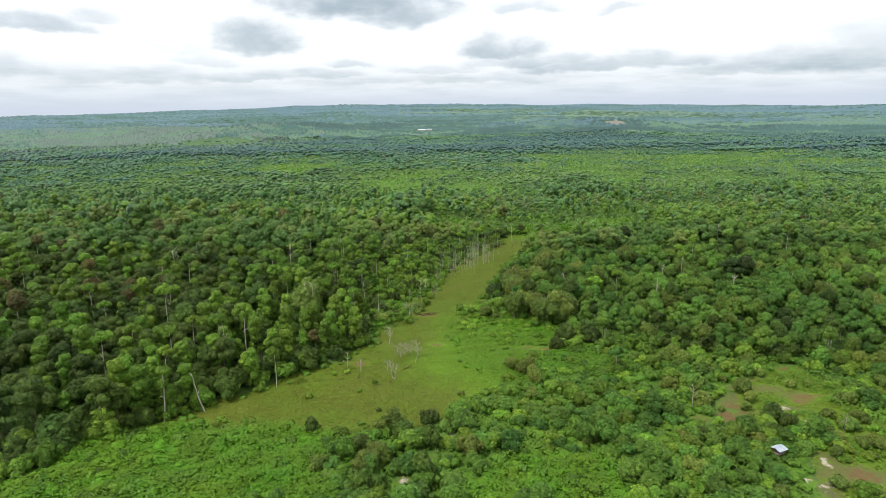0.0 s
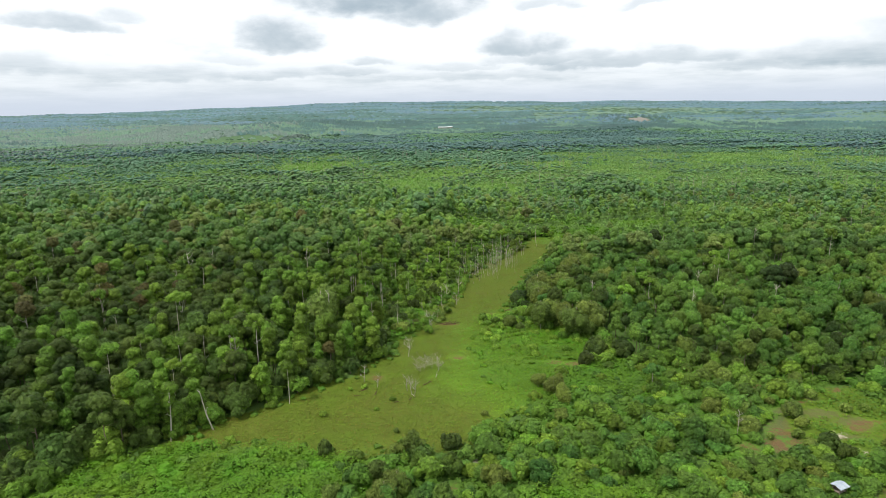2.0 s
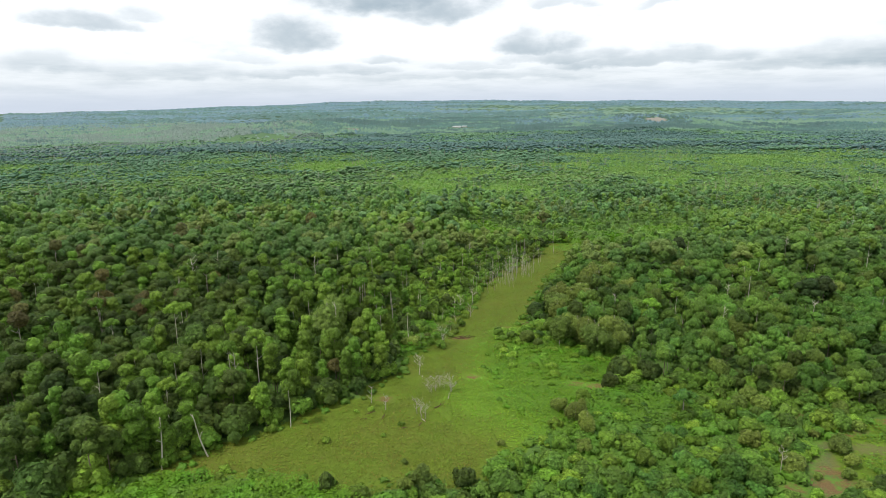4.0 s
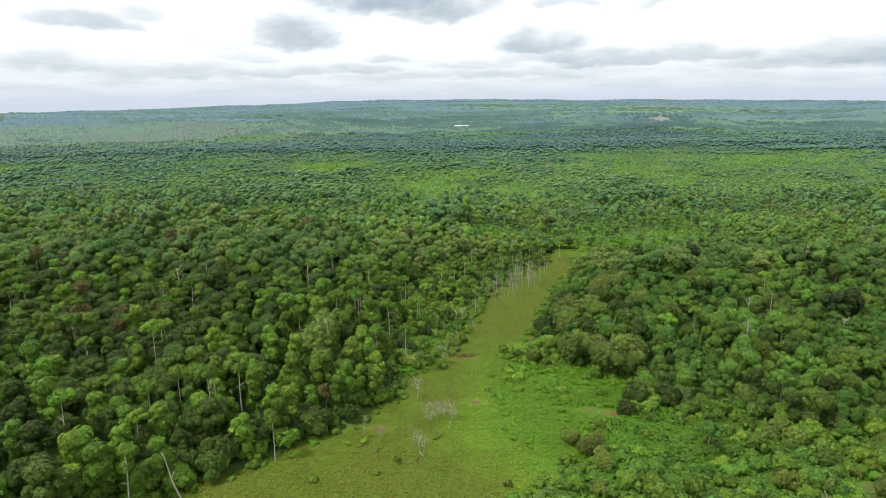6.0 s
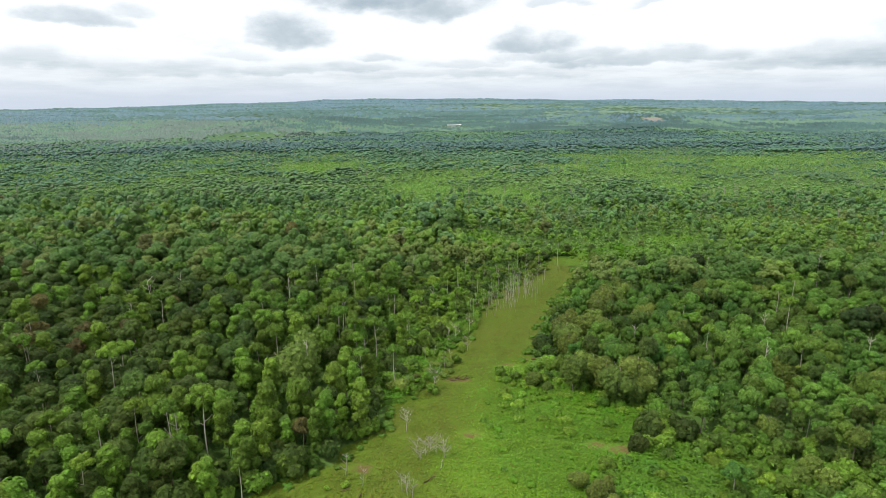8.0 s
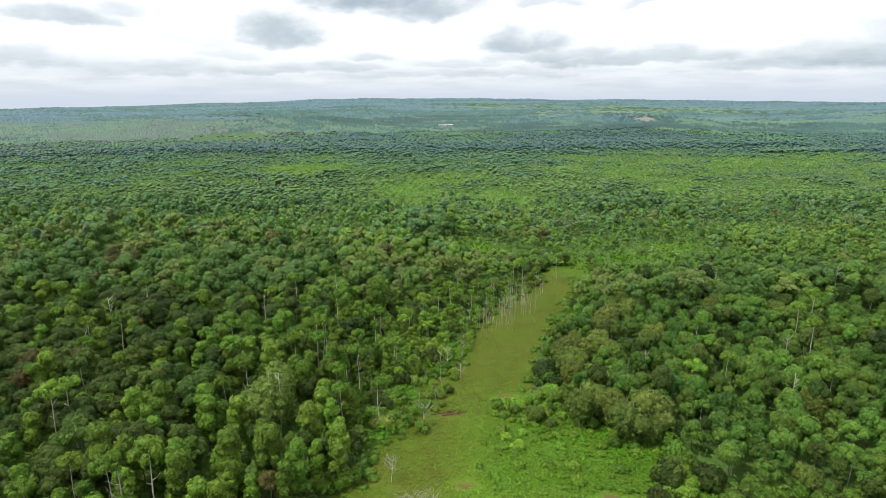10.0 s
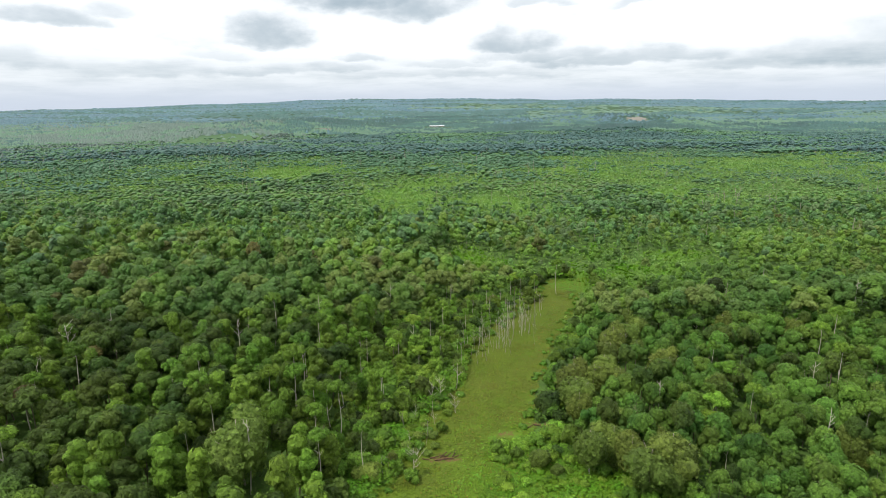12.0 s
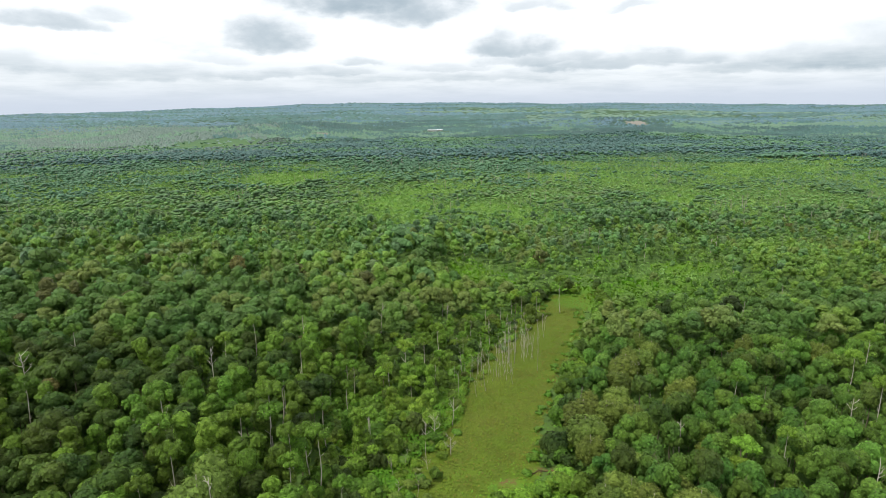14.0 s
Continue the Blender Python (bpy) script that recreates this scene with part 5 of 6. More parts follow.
for k in range(2):
    pz = height(xs, ys) + 3.2 * value_noise(xs / 5, ys / 5, 17, 2) ** 1.3 + rng.uniform(0, 0.7, len(xs))
    heap.add(*leaf_quads(np.stack([xs + rng.normal(size=len(xs)) * 0.8, ys + rng.normal(size=len(xs)) * 0.8, pz], 1),
                         unit(np.stack([rng.normal(size=len(xs)) * 0.6, rng.normal(size=len(xs)) * 0.6, np.ones(len(xs))], 1)), 1.5, rng, 0.6))
tagged(new("forest_undergrowth", mesh_from("forest_undergrowth", *heap.arrays(), [MID_A])), "mid-green undergrowth filling gaps in the forest", "undergrowth", "", "stuff")

# shrubs in the scrub
xs, ys = scatter(-24, 122, 80, 156, 3.3, rng)
ux, uy = wobble(xs, ys, 2)
ok = inside(SCRUB_SE, ux, uy) & in_wedge(xs, ys, 8) & (~inside(YARD, ux, uy) | (rng.random(len(xs)) < 0.22)) & off_patches(xs, ys, 0.35) & (~inside(FERN_S, xs, ys) | (rng.random(len(xs)) < 0.2)) & (~inside(FERN_EAST, xs, ys) | (rng.random(len(xs)) < 0.3))
for x, y in zip(xs[ok], ys[ok]):
    if math.hypot(x - 59.8, y - 102.6) < 3.0 or math.hypot(x - 59, y - 99.5) < 2.5:
        continue
    if 65 < x < 77 and 109 < y < 125:
        continue
    if 14 < x < 46 and 129 < y < 152:
        plant("light_shrub" if rng.random() < 0.25 else "shrub", x, y, rng.uniform(0.5, 0.95), "bushes in the scrub")
        continue
    q = rng.random()
    if q < 0.13:
        plant("young_tree", x, y, rng.uniform(0.85, 1.2), "bushes in the scrub")
    elif q < 0.22:
        plant("edge_bush", x, y, rng.uniform(1.0, 1.4), "bushes in the scrub")
    else:
        plant("shrub" if q < 0.72 else "olive_shrub" if q < 0.79 else "light_shrub", x, y, rng.uniform(0.7, 1.3), "bushes in the scrub")
# leafy mounds where the ferns meet the eastern trees
xs, ys = scatter(6, 50, 134, 192, 2.7, rng)
deep = inside(FERN_EAST, xs, ys) & (~inside(FERN_EAST, xs + 5, ys + 5) | ~inside(FERN_EAST, xs + 6, ys - 3))
ok = deep & (rng.random(len(xs)) < np.where(ys > 158, 0.75, 0.5)) & off_patches(xs, ys, 0.4)
for x, y in zip(xs[ok], ys[ok]):
    plant("light_shrub" if rng.random() < 0.62 else "edge_bush", x, y, rng.uniform(0.55, 1.05), "leafy mounds among the ferns", "rounded light green shrub rising out of bright ferns")
xs, ys = scatter(4, 40, 158, 193, 2.5, rng)
ok = inside(FERN_EAST, *wobble(xs, ys, 2)) & (rng.random(len(xs)) < np.clip((ys - 150) / 45, 0.1, 0.75)) & off_patches(xs, ys, 0.4)
for x, y in zip(xs[ok], ys[ok]):
    plant("light_shrub" if rng.random() < 0.9 else "edge_bush", x, y, rng.uniform(0.5, 0.95), "leafy mounds among the ferns", "rounded light green shrub rising out of bright ferns")
xs, ys = scatter(-80, -44, 106, 132, 2.3, rng)
ok = ~inside(MEADOW, *wobble(xs, ys, 1)) & ~inside(FERN_SW, xs, ys) & (np.hypot(xs + 55, ys - 119) < 9) & (np.hypot(xs + 58.4, ys - 116.5) > 4.2) & (np.hypot(xs + 51.5, ys - 121) > 4.2)
for x, y in zip(xs[ok], ys[ok]):
    plant("edge_bush" if rng.random() < 0.8 else "light_shrub", x, y, rng.uniform(0.4, 0.7), "thickets at the forest edge")
xs, ys = scatter(-130, -46, 94, 150, 2.9, rng)
ok = ~inside(MEADOW, xs, ys) & ~inside(FERN_SW, *wobble(xs, ys, 2)) & (inside(FERN_SW, xs + 5, ys - 8) | inside(MEADOW, xs + 7, ys - 6)) & (np.hypot(xs + 57, ys - 115) > 9) & in_wedge(xs, ys, 10)
for x, y in zip(xs[ok], ys[ok]):
    plant("edge_bush" if rng.random() < 0.6 else "dense_bush", x, y, rng.uniform(1.1, 1.7), "thickets at the forest edge")
xs, ys = scatter(-100, -20, 80, 118, 5.5, rng)
ok = inside(FERN_SW, xs, ys) & in_wedge(xs, ys, 8) & (rng.random(len(xs)) < 0.3 + 0.5 * (xs < -62))
for x, y in zip(xs[ok], ys[ok]):
    plant("shrub", x, y, rng.uniform(0.5, 0.9), "shrubs among the ferns", "dark green shrub half sunk in bright ferns")


# ---- woodland further off, joined ----
def templates(count, fn, seed, leaves, size, core=0.8, **how):
    r = np.random.default_rng(seed)
    out = []
    for i in range(count):
        p = fn(r)
        out.append(foliage(r, p, leaves, size, core=core, **how))
    return out


def few(puffs, k):
    return puffs[:k]


def mid_woodland():
    r = np.random.default_rng(40)
    fine = templates(6, lambda q: few(puffs_dome(q, q.uniform(9.5, 12.5), q.uniform(2.6, 3.6)), 6), 45, 30, 0.5, core=0.9, lump=0.9, petals=5)
    fine += templates(4, lambda q: few(puffs_column(q, q.uniform(11, 13.5), q.uniform(2.0, 2.6)), 4), 46, 30, 0.5, core=0.9, lump=0.85, petals=5)
    tall = templates(6, lambda q: few(puffs_dome(q, q.uniform(9.5, 12.5), q.uniform(2.6, 3.6)), 4), 41, 10, 0.7, core=0.94, lump=1.65, petals=4)
    tall += templates(3, lambda q: few(puffs_column(q, q.uniform(11, 13.5), q.uniform(2.0, 2.6)), 3), 42, 10, 0.7, core=0.94, lump=1.5, petals=4)
    x, y = scatter(-430, 430, 244, 480, 4.3, r, 0.55)
    keep = in_wedge(x, y) & ~inside(MEADOW, *wobble(x, y, 2)) & ~inside(MEADOW, x + 2.5, y) & ~inside(MEADOW, x - 5.5, y) & ~inside(MEADOW, x - 3.0, y) & ~inside(THICKET_W, *wobble(x, y, 2))
    x, y = x[keep], y[keep]
    for px, py, pr in SINGLES[:34]:
        k = np.hypot(x - px, y - py) > pr
        x, y = x[k], y[k]
    o = openness(x, y)
    keep = (r.random(len(x)) > o * 0.85) & (glade(x, y) < 0.4)
    x, y, o = x[keep], y[keep], o[keep]
    west = x < 0.12 * (y - 200)
    stand, clump = value_noise(x / 34, y / 34, 73, 2), value_noise(x / 13, y / 13, 74, 2)
    keep = r.random(len(x)) > (y - 380) / 100
    x, y, o, stand, clump = x[keep], y[keep], o[keep], stand[keep], clump[keep]
    west = x < 0.12 * (y - 200)
    s = r.uniform(0.75, 1.2, len(x)) * old_growth(x, y) * (1 - 0.4 * o) * (0.75 + 0.5 * stand) * np.where(r.random(len(x)) < 0.08, 1.35, 1.0)
    q = np.clip(clump * 1.6 - 0.3 + r.normal(size=len(x)) * 0.16, 0, 1)
    pick = np.where(q < 0.1 + 0.2 * (stand < 0.4), 2, np.where(q > 0.86 - 0.2 * (stand > 0.6) - 0.25 * (west & (y < 300)) - 0.22 * ((x < -45) & (y < 330)) - 0.32 * (~west & (y < 300)), 3, np.where(r.random(len(x)) < np.where(west, 0.14, 0.1) + 0.7 * o + 0.4 * np.clip((y - 262) / 40, 0, 1) * spot(x, y, 10, 330, 90, 90), 1, 0)))
    # further back, trees change to the slightly hazed leaf colours
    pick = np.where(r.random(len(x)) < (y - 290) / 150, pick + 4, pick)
    pick = np.where(r.random(len(x)) < np.where(west & (y < 340), 0.018, 0.004), 8, pick)
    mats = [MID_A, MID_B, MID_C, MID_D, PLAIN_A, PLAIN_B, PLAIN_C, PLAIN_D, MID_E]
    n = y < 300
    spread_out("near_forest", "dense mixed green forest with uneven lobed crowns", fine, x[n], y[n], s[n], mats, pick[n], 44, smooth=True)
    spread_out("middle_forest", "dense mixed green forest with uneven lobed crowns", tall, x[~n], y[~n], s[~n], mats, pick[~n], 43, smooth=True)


def low_woodland():
    """Light thickets in the openings."""
    r = np.random.default_rng(50)
    shapes = templates(4, lambda q: few(puffs_round(q, q.uniform(2.2, 3.4), q.uniform(1.5, 2.1)), 2), 51, 10, 1.25, core=0)
    x, y = scatter(-700, 700, 206, 900, 3.8, r)
    o = openness(x, y)
    keep = in_wedge(x, y) & ~inside(MEADOW, x, y) & (r.random(len(x)) < o * 2 - 0.2)
    x, y, o = x[keep], y[keep], o[keep]
    spread_out("young_thickets", "light green thickets filling gaps in the forest", shapes, x, y, r.uniform(0.7, 1.3, len(x)), [MID_B, SCRUB, OPEN, FERN], np.where(glade(x, y) > 0.3, 3, np.where(r.random(len(x)) < (y - 250) / 80, 2, np.where(r.random(len(x)) < 0.3, 0, 1))), 52)


def dome_shapes(seed, count, sides, wide, tall):
    """Far crowns as small uneven domes."""
    r = np.random.default_rng(seed)
    out = []
    for i in range(count):
        a = np.arange(sides) * 2 * np.pi / sides
        lo = np.stack([np.cos(a) * wide * r.uniform(0.65, 1.35, sides), np.sin(a) * wide * r.uniform(0.65, 1.35, sides), np.zeros(sides)], 1)
        top = [[r.normal() * 0.15 * wide, r.normal() * 0.15 * wide, tall]]
        out.append((np.concatenate([lo, top]), np.array([(j, (j + 1) % sides, sides) for j in range(sides)])))
    return out


def far_crowns(lumps, count, seed):
    """Crowns of a few leafy lumps."""
    r = np.random.default_rng(seed)
    out = []
    for i in range(count):
        h = Heap()
        for k in range(lumps):
            a, q = i + k * 3.1 + r.uniform(-0.5, 0.5), r.uniform(0.5, 1.2) * (lumps > 1)
            wide, z = r.uniform(1.9, 2.7), 6.6 - (k > 0) * r.uniform(0.2, 1.5)
            v = OCTA_V * (1 + r.uniform(-0.25, 0.25, (6, 1))) * np.array([wide, wide, 1.3])
            turn = r.uniform(0, 6.28)
            c, sn = math.cos(turn), math.sin(turn)
            v = np.stack([v[:, 0] * c - v[:, 1] * sn, v[:, 0] * sn + v[:, 1] * c, np.where(v[:, 2] < -0.5, -2.2, v[:, 2])], 1)
            h.add(v + np.array([math.cos(a) * q, math.sin(a) * q, z - 1.5]), OCTA_F)
        out.append(h.arrays())
    return out


def seam(x):
    """Where the forest of the plain gives way to the distance."""
    return 860 + 170 * (value_noise(x / 190, x * 0 + 3.5, 99, 3) - 0.5)


def far_woodland():
    r = np.random.default_rng(60)
    shapes = far_crowns(2, 12, 66)
    x, y = scatter(-860, 860, 380, 1130, 3.5, r, 0.6)
    keep = in_wedge(x, y, 20) & (r.random(len(x)) < 1.15 - (y - 380) / 1500)
    x, y = x[keep], y[keep]
    o, pl = openness(x, y), plantation(x, y)
    keep = (r.random(len(x)) > o * 1.05) & (r.random(len(x)) > (y - seam(x)) / 190) & (r.random(len(x)) < (y - 380) / 100)
    x, y, o, pl = x[keep], y[keep], o[keep], pl[keep]
    stand = value_noise(x / 55, y / 45, 71, 2)
    clump = value_noise(x / 17, y / 17, 76, 2)
    s = 0.86 * r.uniform(0.6, 1.2, len(x)) * (1 - 0.5 * o) * (0.62 + 0.6 * clump) * np.where(pl, 0.75, 1.0) * (0.75 + 0.45 * stand) * np.where(r.random(len(x)) < 0.06, 1.5, 1.0)
    tone = 0.55 * stand + 0.45 * clump + r.normal(size=len(x)) * 0.05 + 0.1 * (0.25 - o)
    dark = np.clip((y - 660) / 180, 0, 1) * 0.1
    pick = np.where(pl & (tone < 0.56), 1, np.where(tone > 0.57 - dark, 3, np.where(tone < 0.41, 1, np.where(tone < 0.46, 2, 0))))
    belt = (np.abs(y - (850 + (x - 437) * 0.125)) < 16) & (x > 400)
    pick, s = np.where(belt, 3, pick), np.where(belt, 1.35, s)
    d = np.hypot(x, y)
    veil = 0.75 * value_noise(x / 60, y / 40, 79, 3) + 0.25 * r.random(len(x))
    # haze painted into the leaves grows in two steps with distance
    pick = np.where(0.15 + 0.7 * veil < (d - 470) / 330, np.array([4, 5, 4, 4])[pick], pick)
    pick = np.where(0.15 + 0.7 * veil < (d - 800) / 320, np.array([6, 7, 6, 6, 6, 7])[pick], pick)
    spread_out("far_forest", "green forest canopy stretching across the plain", shapes, x, y, s, [PLAIN_A, PLAIN_B, PLAIN_C, PLAIN_D, HALF_HAZE_A, HALF_HAZE_B, FAR_A, FAR_B], pick, 62, s * r.uniform(0.5, 0.85, len(x)), smooth=True)


def distant_woodland():
    r = np.random.default_rng(80)
    x, y = scatter(-1900, 1900, 740, 2350, 7.2, r)
    keep = in_wedge(x, y, 60) & (r.random(len(x)) < (y - seam(x) + 30) / 190) & (r.random(len(x)) < np.clip(1.0 - (y - 1050) / 1400, 0.42, 1))
    x, y = x[keep], y[keep]
    field = ((x - FIELD_BRIGHT[0]) / FIELD_BRIGHT[2]) ** 2 + ((y - FIELD_BRIGHT[1]) / FIELD_BRIGHT[3]) ** 2 + 1.2 * (value_noise(x / 40, y / 40, 55) - 0.5) < 0.8
    field &= r.random(len(x)) < 0.93
    for cx, cy, rx, ry in SOIL_FAR:
        field |= ((x - cx) / rx) ** 2 + ((y - cy) / ry) ** 2 < 0.8
    field |= (np.abs(x + 14) < 40) & (np.abs(y - 1715) < 40)
    keep = ~field
    x, y = x[keep], y[keep]
    pl, pc, o = plantation(x, y), pale_country(x, y), value_noise(x / 170, y / 130, 91, 3)
    clump = value_noise(x / 32, y / 32, 77, 3)
    s = r.uniform(0.75, 1.1, len(x)) * np.where(o > 0.6, 0.9, 1.0) * np.clip(0.55 + (np.hypot(x, y) - 860) / 2000, 0.55, 1.1)
    zs = (0.5 + 1.3 * clump) * np.where(pl, 0.4, np.where(pc, 0.8, 1.0)) * r.uniform(0.8, 1.2, len(x))
    q = np.clip(clump * 1.7 - 0.35 + r.normal(size=len(x)) * 0.06, 0, 1)
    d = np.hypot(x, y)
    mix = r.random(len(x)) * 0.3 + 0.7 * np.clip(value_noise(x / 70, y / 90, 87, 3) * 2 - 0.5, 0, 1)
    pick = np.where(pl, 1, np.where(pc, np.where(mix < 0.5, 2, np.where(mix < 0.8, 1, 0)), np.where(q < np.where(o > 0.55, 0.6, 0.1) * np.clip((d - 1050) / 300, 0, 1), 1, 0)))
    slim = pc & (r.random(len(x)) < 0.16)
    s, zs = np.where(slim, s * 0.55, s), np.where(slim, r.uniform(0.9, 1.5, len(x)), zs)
    # more of the bluest hazed leaf colour with distance
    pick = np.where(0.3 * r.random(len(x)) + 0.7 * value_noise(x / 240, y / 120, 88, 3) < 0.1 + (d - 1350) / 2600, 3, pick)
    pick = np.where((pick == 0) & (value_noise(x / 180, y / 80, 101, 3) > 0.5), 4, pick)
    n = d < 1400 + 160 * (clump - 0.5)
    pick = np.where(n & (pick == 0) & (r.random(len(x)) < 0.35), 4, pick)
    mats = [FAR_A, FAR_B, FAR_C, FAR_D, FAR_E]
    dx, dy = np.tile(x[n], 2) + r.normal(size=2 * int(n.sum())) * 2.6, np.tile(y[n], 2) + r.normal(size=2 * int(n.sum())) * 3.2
    spread_out("distant_forest", "distant forest canopy at the edge of the plain, tinted with haze", far_crowns(1, 8, 67), dx, dy, r.uniform(0.9, 1.6, len(dx)), [HALF_HAZE_A, HALF_HAZE_B, FAR_C, FAR_A, FAR_A], np.tile(pick[n], 2), 85, np.tile(0.5 + 0.45 * zs[n], 2) * r.uniform(0.85, 1.15, len(dx)), smooth=True)
    spread_out("hill_forest", "distant forest and pale woodland on low hills, haze in its colours", dome_shapes(81, 8, 4, 7.2, 4.8), x[~n], y[~n], s[~n], mats, pick[~n], 82, zs[~n], smooth=True)
    x, y = scatter(-3900, 3900, 2350, 4750, 31, r)
    keep = in_wedge(x, y, 60)
    x, y = x[keep], y[keep]
    pl, pc = plantation(x, y), pale_country(x, y)
    s = r.uniform(0.8, 1.3, len(x))
    zs = (0.3 + 1.6 * value_noise(x / 90, y / 70, 78, 3)) * np.where(pl, 0.25, 1.0)
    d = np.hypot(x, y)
    # painted haze: the bluest leaves take over towards the skyline
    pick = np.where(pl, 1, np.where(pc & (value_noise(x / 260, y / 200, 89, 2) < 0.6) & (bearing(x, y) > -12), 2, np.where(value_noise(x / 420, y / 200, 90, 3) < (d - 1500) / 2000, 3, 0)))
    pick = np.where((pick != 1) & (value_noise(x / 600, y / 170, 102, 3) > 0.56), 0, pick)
    spread_out("skyline_forest", "forest on the skyline plateau, blue-green with painted haze", dome_shapes(83, 6, 4, 18, 7.0), x, y, s, [FAR_A, FAR_B, FAR_C, FAR_D], pick, 84, zs, smooth=True)


def dead_stands():
    """Thin bleached trunks standing in the openings of the plain."""
    r = np.random.default_rng(90)
    x, y = scatter(-600, 600, 262, 900, 7.0, r)
    keep = in_wedge(x, y) & ~inside(MEADOW, x, y) & (value_noise(x / 60, y / 50, 95, 2) > 0.58) & (r.random(len(x)) < 0.13)
    x, y = x[keep], y[keep]
    h = Heap()
    for px, py in zip(x, y):
        t, a = r.uniform(6, 11), r.uniform(0, 6.28)
        z = float(height(px, py))
        l = r.uniform(0, 0.1) * t
        h.add(*tube(np.array([(px, py, z - 0.3), (px + math.cos(a) * l, py + math.sin(a) * l, z + t)]), np.array([0.13, 0.06]), 3))
        for k in range(2):
            b, c = r.uniform(0.55, 0.9), r.uniform(0, 6.28)
            o = np.array((px + math.cos(a) * l * b, py + math.sin(a) * l * b, z + t * b))
            h.add(*tube(np.array([o, o + np.array((math.cos(c), math.sin(c), 0.9)) * r.uniform(0.8, 1.8)]), np.array([0.07, 0.03]), 3))
    tagged(new("dead_trunks", mesh_from("dead_trunks", *h.arrays(), [GREY_BARK])), "thin bleached dead trunks scattered through the woodland", "dead trees", "", "stuff")


dead_stands()
mid_woodland()
low_woodland()
far_woodland()
distant_woodland()


# ---- buildings ----
def part(name, bm, material, parent, label=""):
    me = bpy.data.meshes.new(name)
    bm.to_mesh(me)
    bm.free()
    me.materials.append(material)
    o = new(name, me)
    o.parent = parent
    if label:
        tagged(o, label)
    return o


def box(bm, x0, x1, y0, y1, z0, z1):
    made = bmesh.ops.create_cube(bm, size=1)["verts"]
    for v in made:
        v.co = Vector(((x0 + x1) / 2 + v.co.x * (x1 - x0), (y0 + y1) / 2 + v.co.y * (y1 - y0), (z0 + z1) / 2 + v.co.z * (z1 - z0)))


def corrugated(x0, x1, ya, za, yb, zb, thick=0.02, wave=0.14, amp=0.025):
    """A corrugated sheet sloping from (ya, za) to (yb, zb)."""
    bm = bmesh.new()
    n = int((x1 - x0) / (wave / 2))
    rows = []
    for dz in (0, -thick):
        for (y, z) in ((ya, za), (yb, zb)):
            rows.append([bm.verts.new((x0 + (x1 - x0) * i / n, y, z + dz + (amp if i % 2 else -amp))) for i in range(n + 1)])
    for i in range(n):
        bm.faces.new((rows[0][i], rows[0][i + 1], rows[1][i + 1], rows[1][i]))
        bm.faces.new((rows[2][i + 1], rows[2][i], rows[3][i], rows[3][i + 1]))
        bm.faces.new((rows[0][i + 1], rows[0][i], rows[2][i], rows[2][i + 1]))
        bm.faces.new((rows[1][i], rows[1][i + 1], rows[3][i + 1], rows[3][i]))
    return bm


def build_hut():
    root = new("field_hut")
    root.matrix_world = pose(59.8, 102.6, float(height(59.8, 102.6)), 0, 0, 24) @ Matrix.Diagonal((0.62, 0.62, 0.55, 1))
    for sx in (-1.35, 1.35):
        for sy in (-1.0, 1.0):
            bm = bmesh.new()
            box(bm, sx - 0.06, sx + 0.06, sy - 0.06, sy + 0.06, -0.3, 2.25 + (0.2 if sy > 0 else 0))
            part("post", bm, BOARD, root)
    for k in range(9):
        bm = bmesh.new()
        box(bm, -1.33 + k * 0.3, -1.33 + k * 0.3 + 0.27, 1.07, 1.1, 0.3, 2.1)
        part("board", bm, BOARD, root)
    bm = bmesh.new()
    box(bm, -1.4, 1.4, -1.05, 1.05, 0.55, 0.62)
    part("floor_platform", bm, BOARD, root)
    part("roof_sheet", corrugated(-1.9, 1.9, -1.55, 2.2, 0.1, 2.75), ROOF_METAL, root, "pale weathered corrugated metal sheet")
    part("roof_sheet", corrugated(-1.9, 1.9, 0.05, 2.78, 1.5, 2.4), ROOF_METAL, root, "pale weathered corrugated metal sheet")
    tagged(root, "small open field hut with corrugated metal roof", "hut")


def long_shed(x, y, wide, deep, tall, turn):
    root = new("long_shed")
    root.matrix_world = pose(x, y, float(height(x, y)), 0, 0, turn)
    bm = bmesh.new()
    box(bm, -wide / 2, wide / 2, -deep / 2, deep / 2, -2, tall)
    part("wall", bm, WHITE_WALL, root)
    for s in (-1, 1):
        bm = bmesh.new()
        lo, hi = s * (deep / 2 + 0.8), 0.0
        vs = [bm.verts.new(p) for p in ((-wide / 2 - 0.6, lo, tall), (wide / 2 + 0.6, lo, tall), (wide / 2 + 0.6, hi, tall + 1.3), (-wide / 2 - 0.6, hi, tall + 1.3))]
        fc = bm.faces.new(vs)
        ex = bmesh.ops.extrude_face_region(bm, geom=[fc])
        for v in ex["geom"]:
            if isinstance(v, bmesh.types.BMVert):
                v.co.z += 0.15
        part("roof_slope", bm, WHITE_ROOF, root)
    for k in range(6):
        bm = bmesh.new()
        cx = -wide / 2 + wide * (k + 0.5) / 6
        box(bm, cx - 1.2, cx + 1.2, -deep / 2 - 0.06, -deep / 2 + 0.05, 0.2, tall - 1.0)
        part("doorway", bm, BOARD, root)
    tagged(root, "long low white shed in a forest clearing", "shed", "sheds in the clearing")


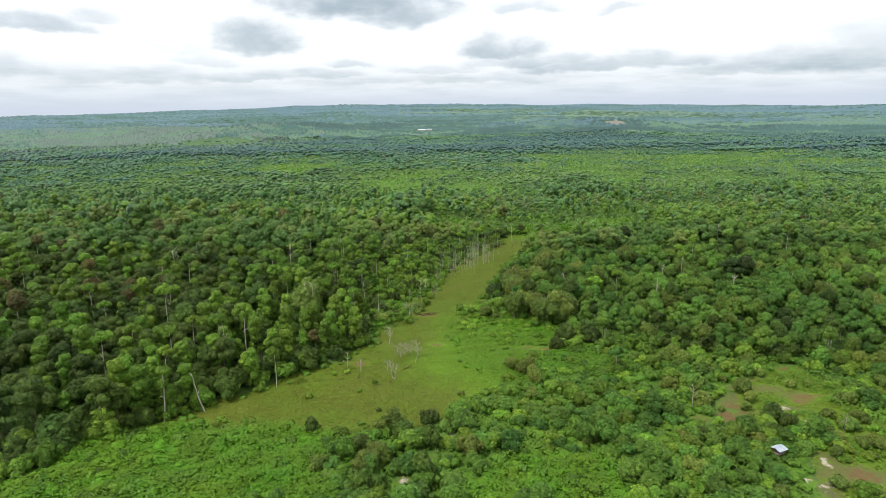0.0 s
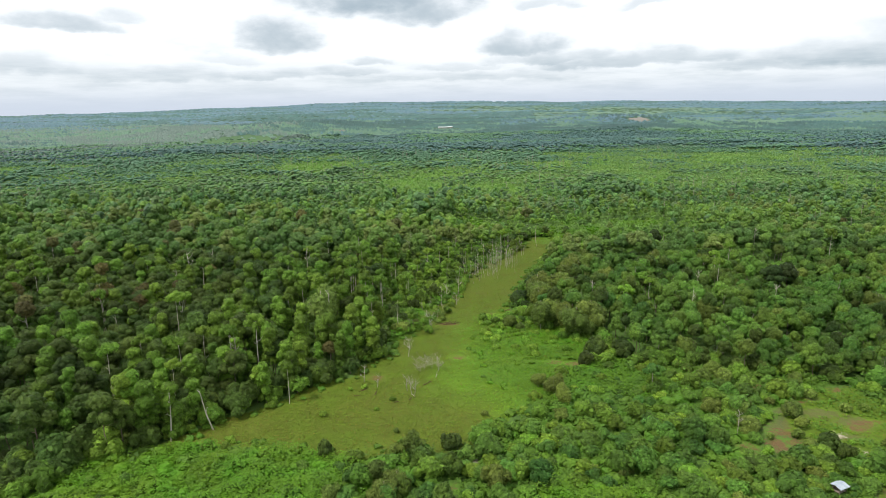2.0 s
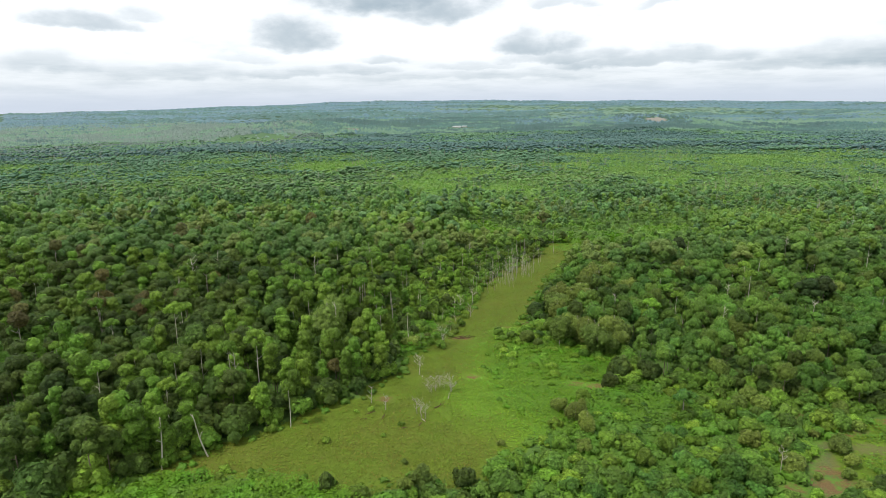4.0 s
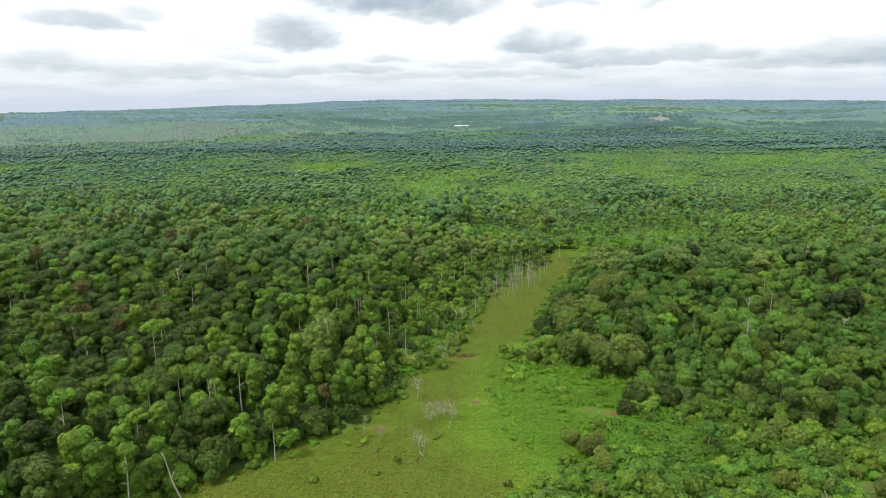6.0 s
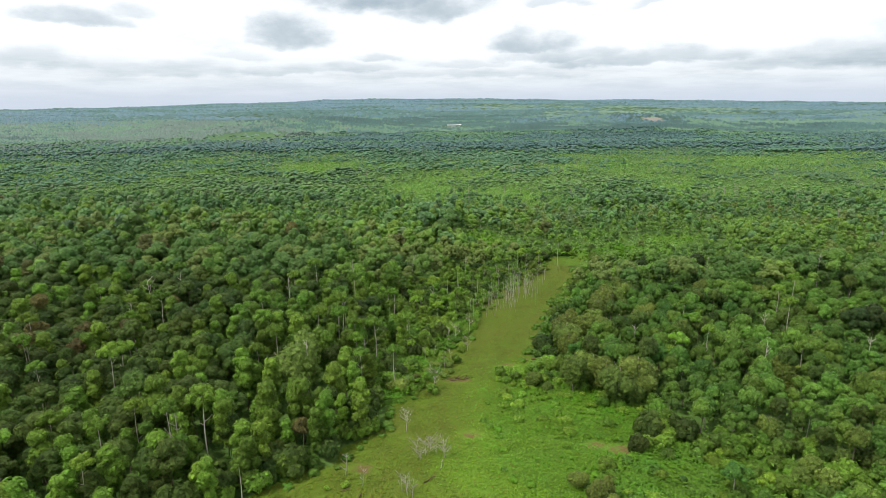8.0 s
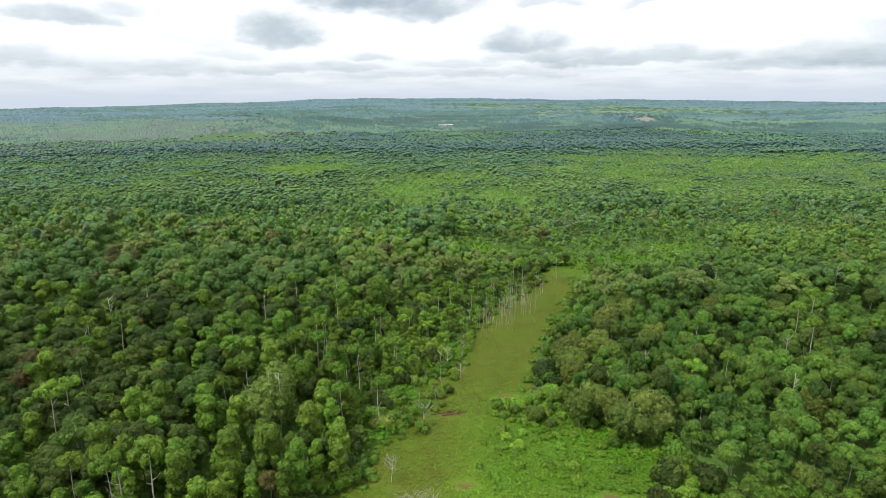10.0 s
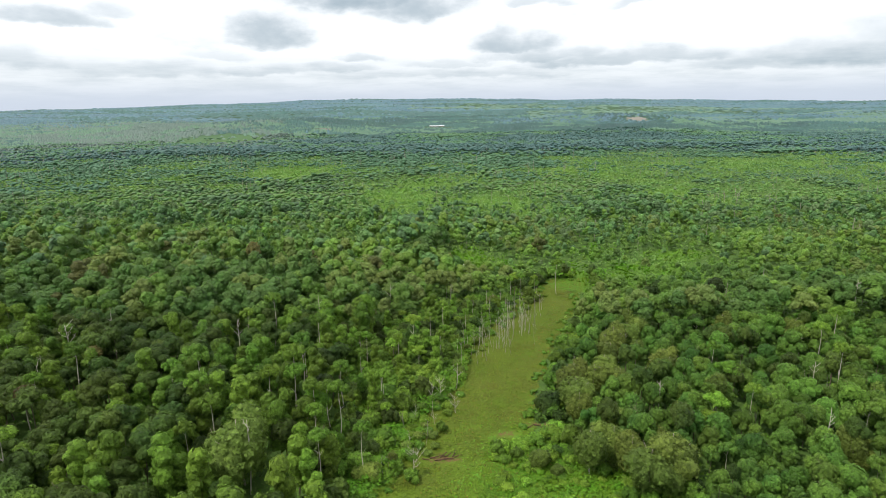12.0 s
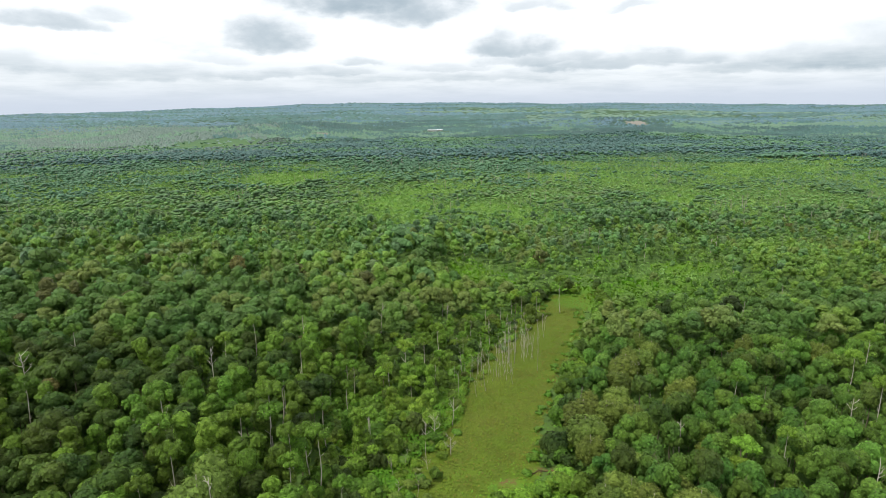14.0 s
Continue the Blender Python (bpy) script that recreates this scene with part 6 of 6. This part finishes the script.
build_hut()
for kind, spots in (("light_shrub", ((58.6, 125.4, 0.95), (60.4, 126.4, 0.9), (54, 113.6, 0.8), (68.5, 120.6, 0.5), (71.4, 117, 0.4), (74.5, 112.1, 0.7), (68.1, 104.4, 0.9), (70.5, 105.5, 0.8), (72, 103.5, 0.9), (74, 107, 0.8), (67, 107, 0.8), (86, 128, 0.8), (75, 138, 0.9), (68, 136.5, 0.8))),
                    ("olive_shrub", ((65.2, 126.6, 0.95), (66.6, 127.4, 0.9), (74, 134.5, 0.7), (57.2, 119, 0.5), (62.6, 119.2, 0.6), (63.2, 116.2, 0.7), (56.4, 122.5, 0.6), (77.7, 128.4, 0.6), (81.5, 128.6, 0.5), (83, 121, 0.6), (70.4, 135, 0.8), (64, 132, 0.8))),
                    ("shrub", ((61.7, 113.4, 0.8), (60.2, 114.6, 0.7), (61.6, 133.5, 0.8), (58.8, 130, 0.9), (54.3, 106.5, 1.1), (67.6, 138.4, 0.9), (73.7, 140.4, 1.0), (56, 112, 0.6), (78, 137.4, 0.7)))):
    for x, y, size in spots:
        plant(kind, x, y, size, "low shrubs in the yard", "leafy shrub growing on reddish bare ground" if kind != "olive_shrub" else "small olive shrub on bare sandy ground")
xs, ys = scatter(60, 98, 78, 126, 3.0, rng)
ok = inside(YARD, xs, ys) & off_patches(xs, ys, 0.5) & (value_noise(xs / 8, ys / 8, 27, 2) > 0.3) & ~((xs > 66) & (xs < 76) & (ys > 110)) & in_wedge(xs, ys, 4)
for x, y in zip(xs[ok], ys[ok]):
    plant("olive_shrub" if rng.random() < 0.6 else "light_shrub", x, y, rng.uniform(0.4, 0.85), "low shrubs in the yard", "small olive shrub on bare sandy ground")
for x, y, sz in ((58, 100.8, 0.5), (59.4, 100.2, 0.45), (61, 100.6, 0.5), (62, 102.2, 0.6), (57.8, 102.6, 0.55), (60.3, 104.6, 0.8), (58.4, 104.4, 0.8)):
    plant("shrub", x, y, sz, "bushes in the scrub", "rounded green shrub crowding round the field hut")
long_shed(-24, 1735, 24, 8, 3.2, 0)
long_shed(-3, 1745, 14, 7, 3.0, 0)
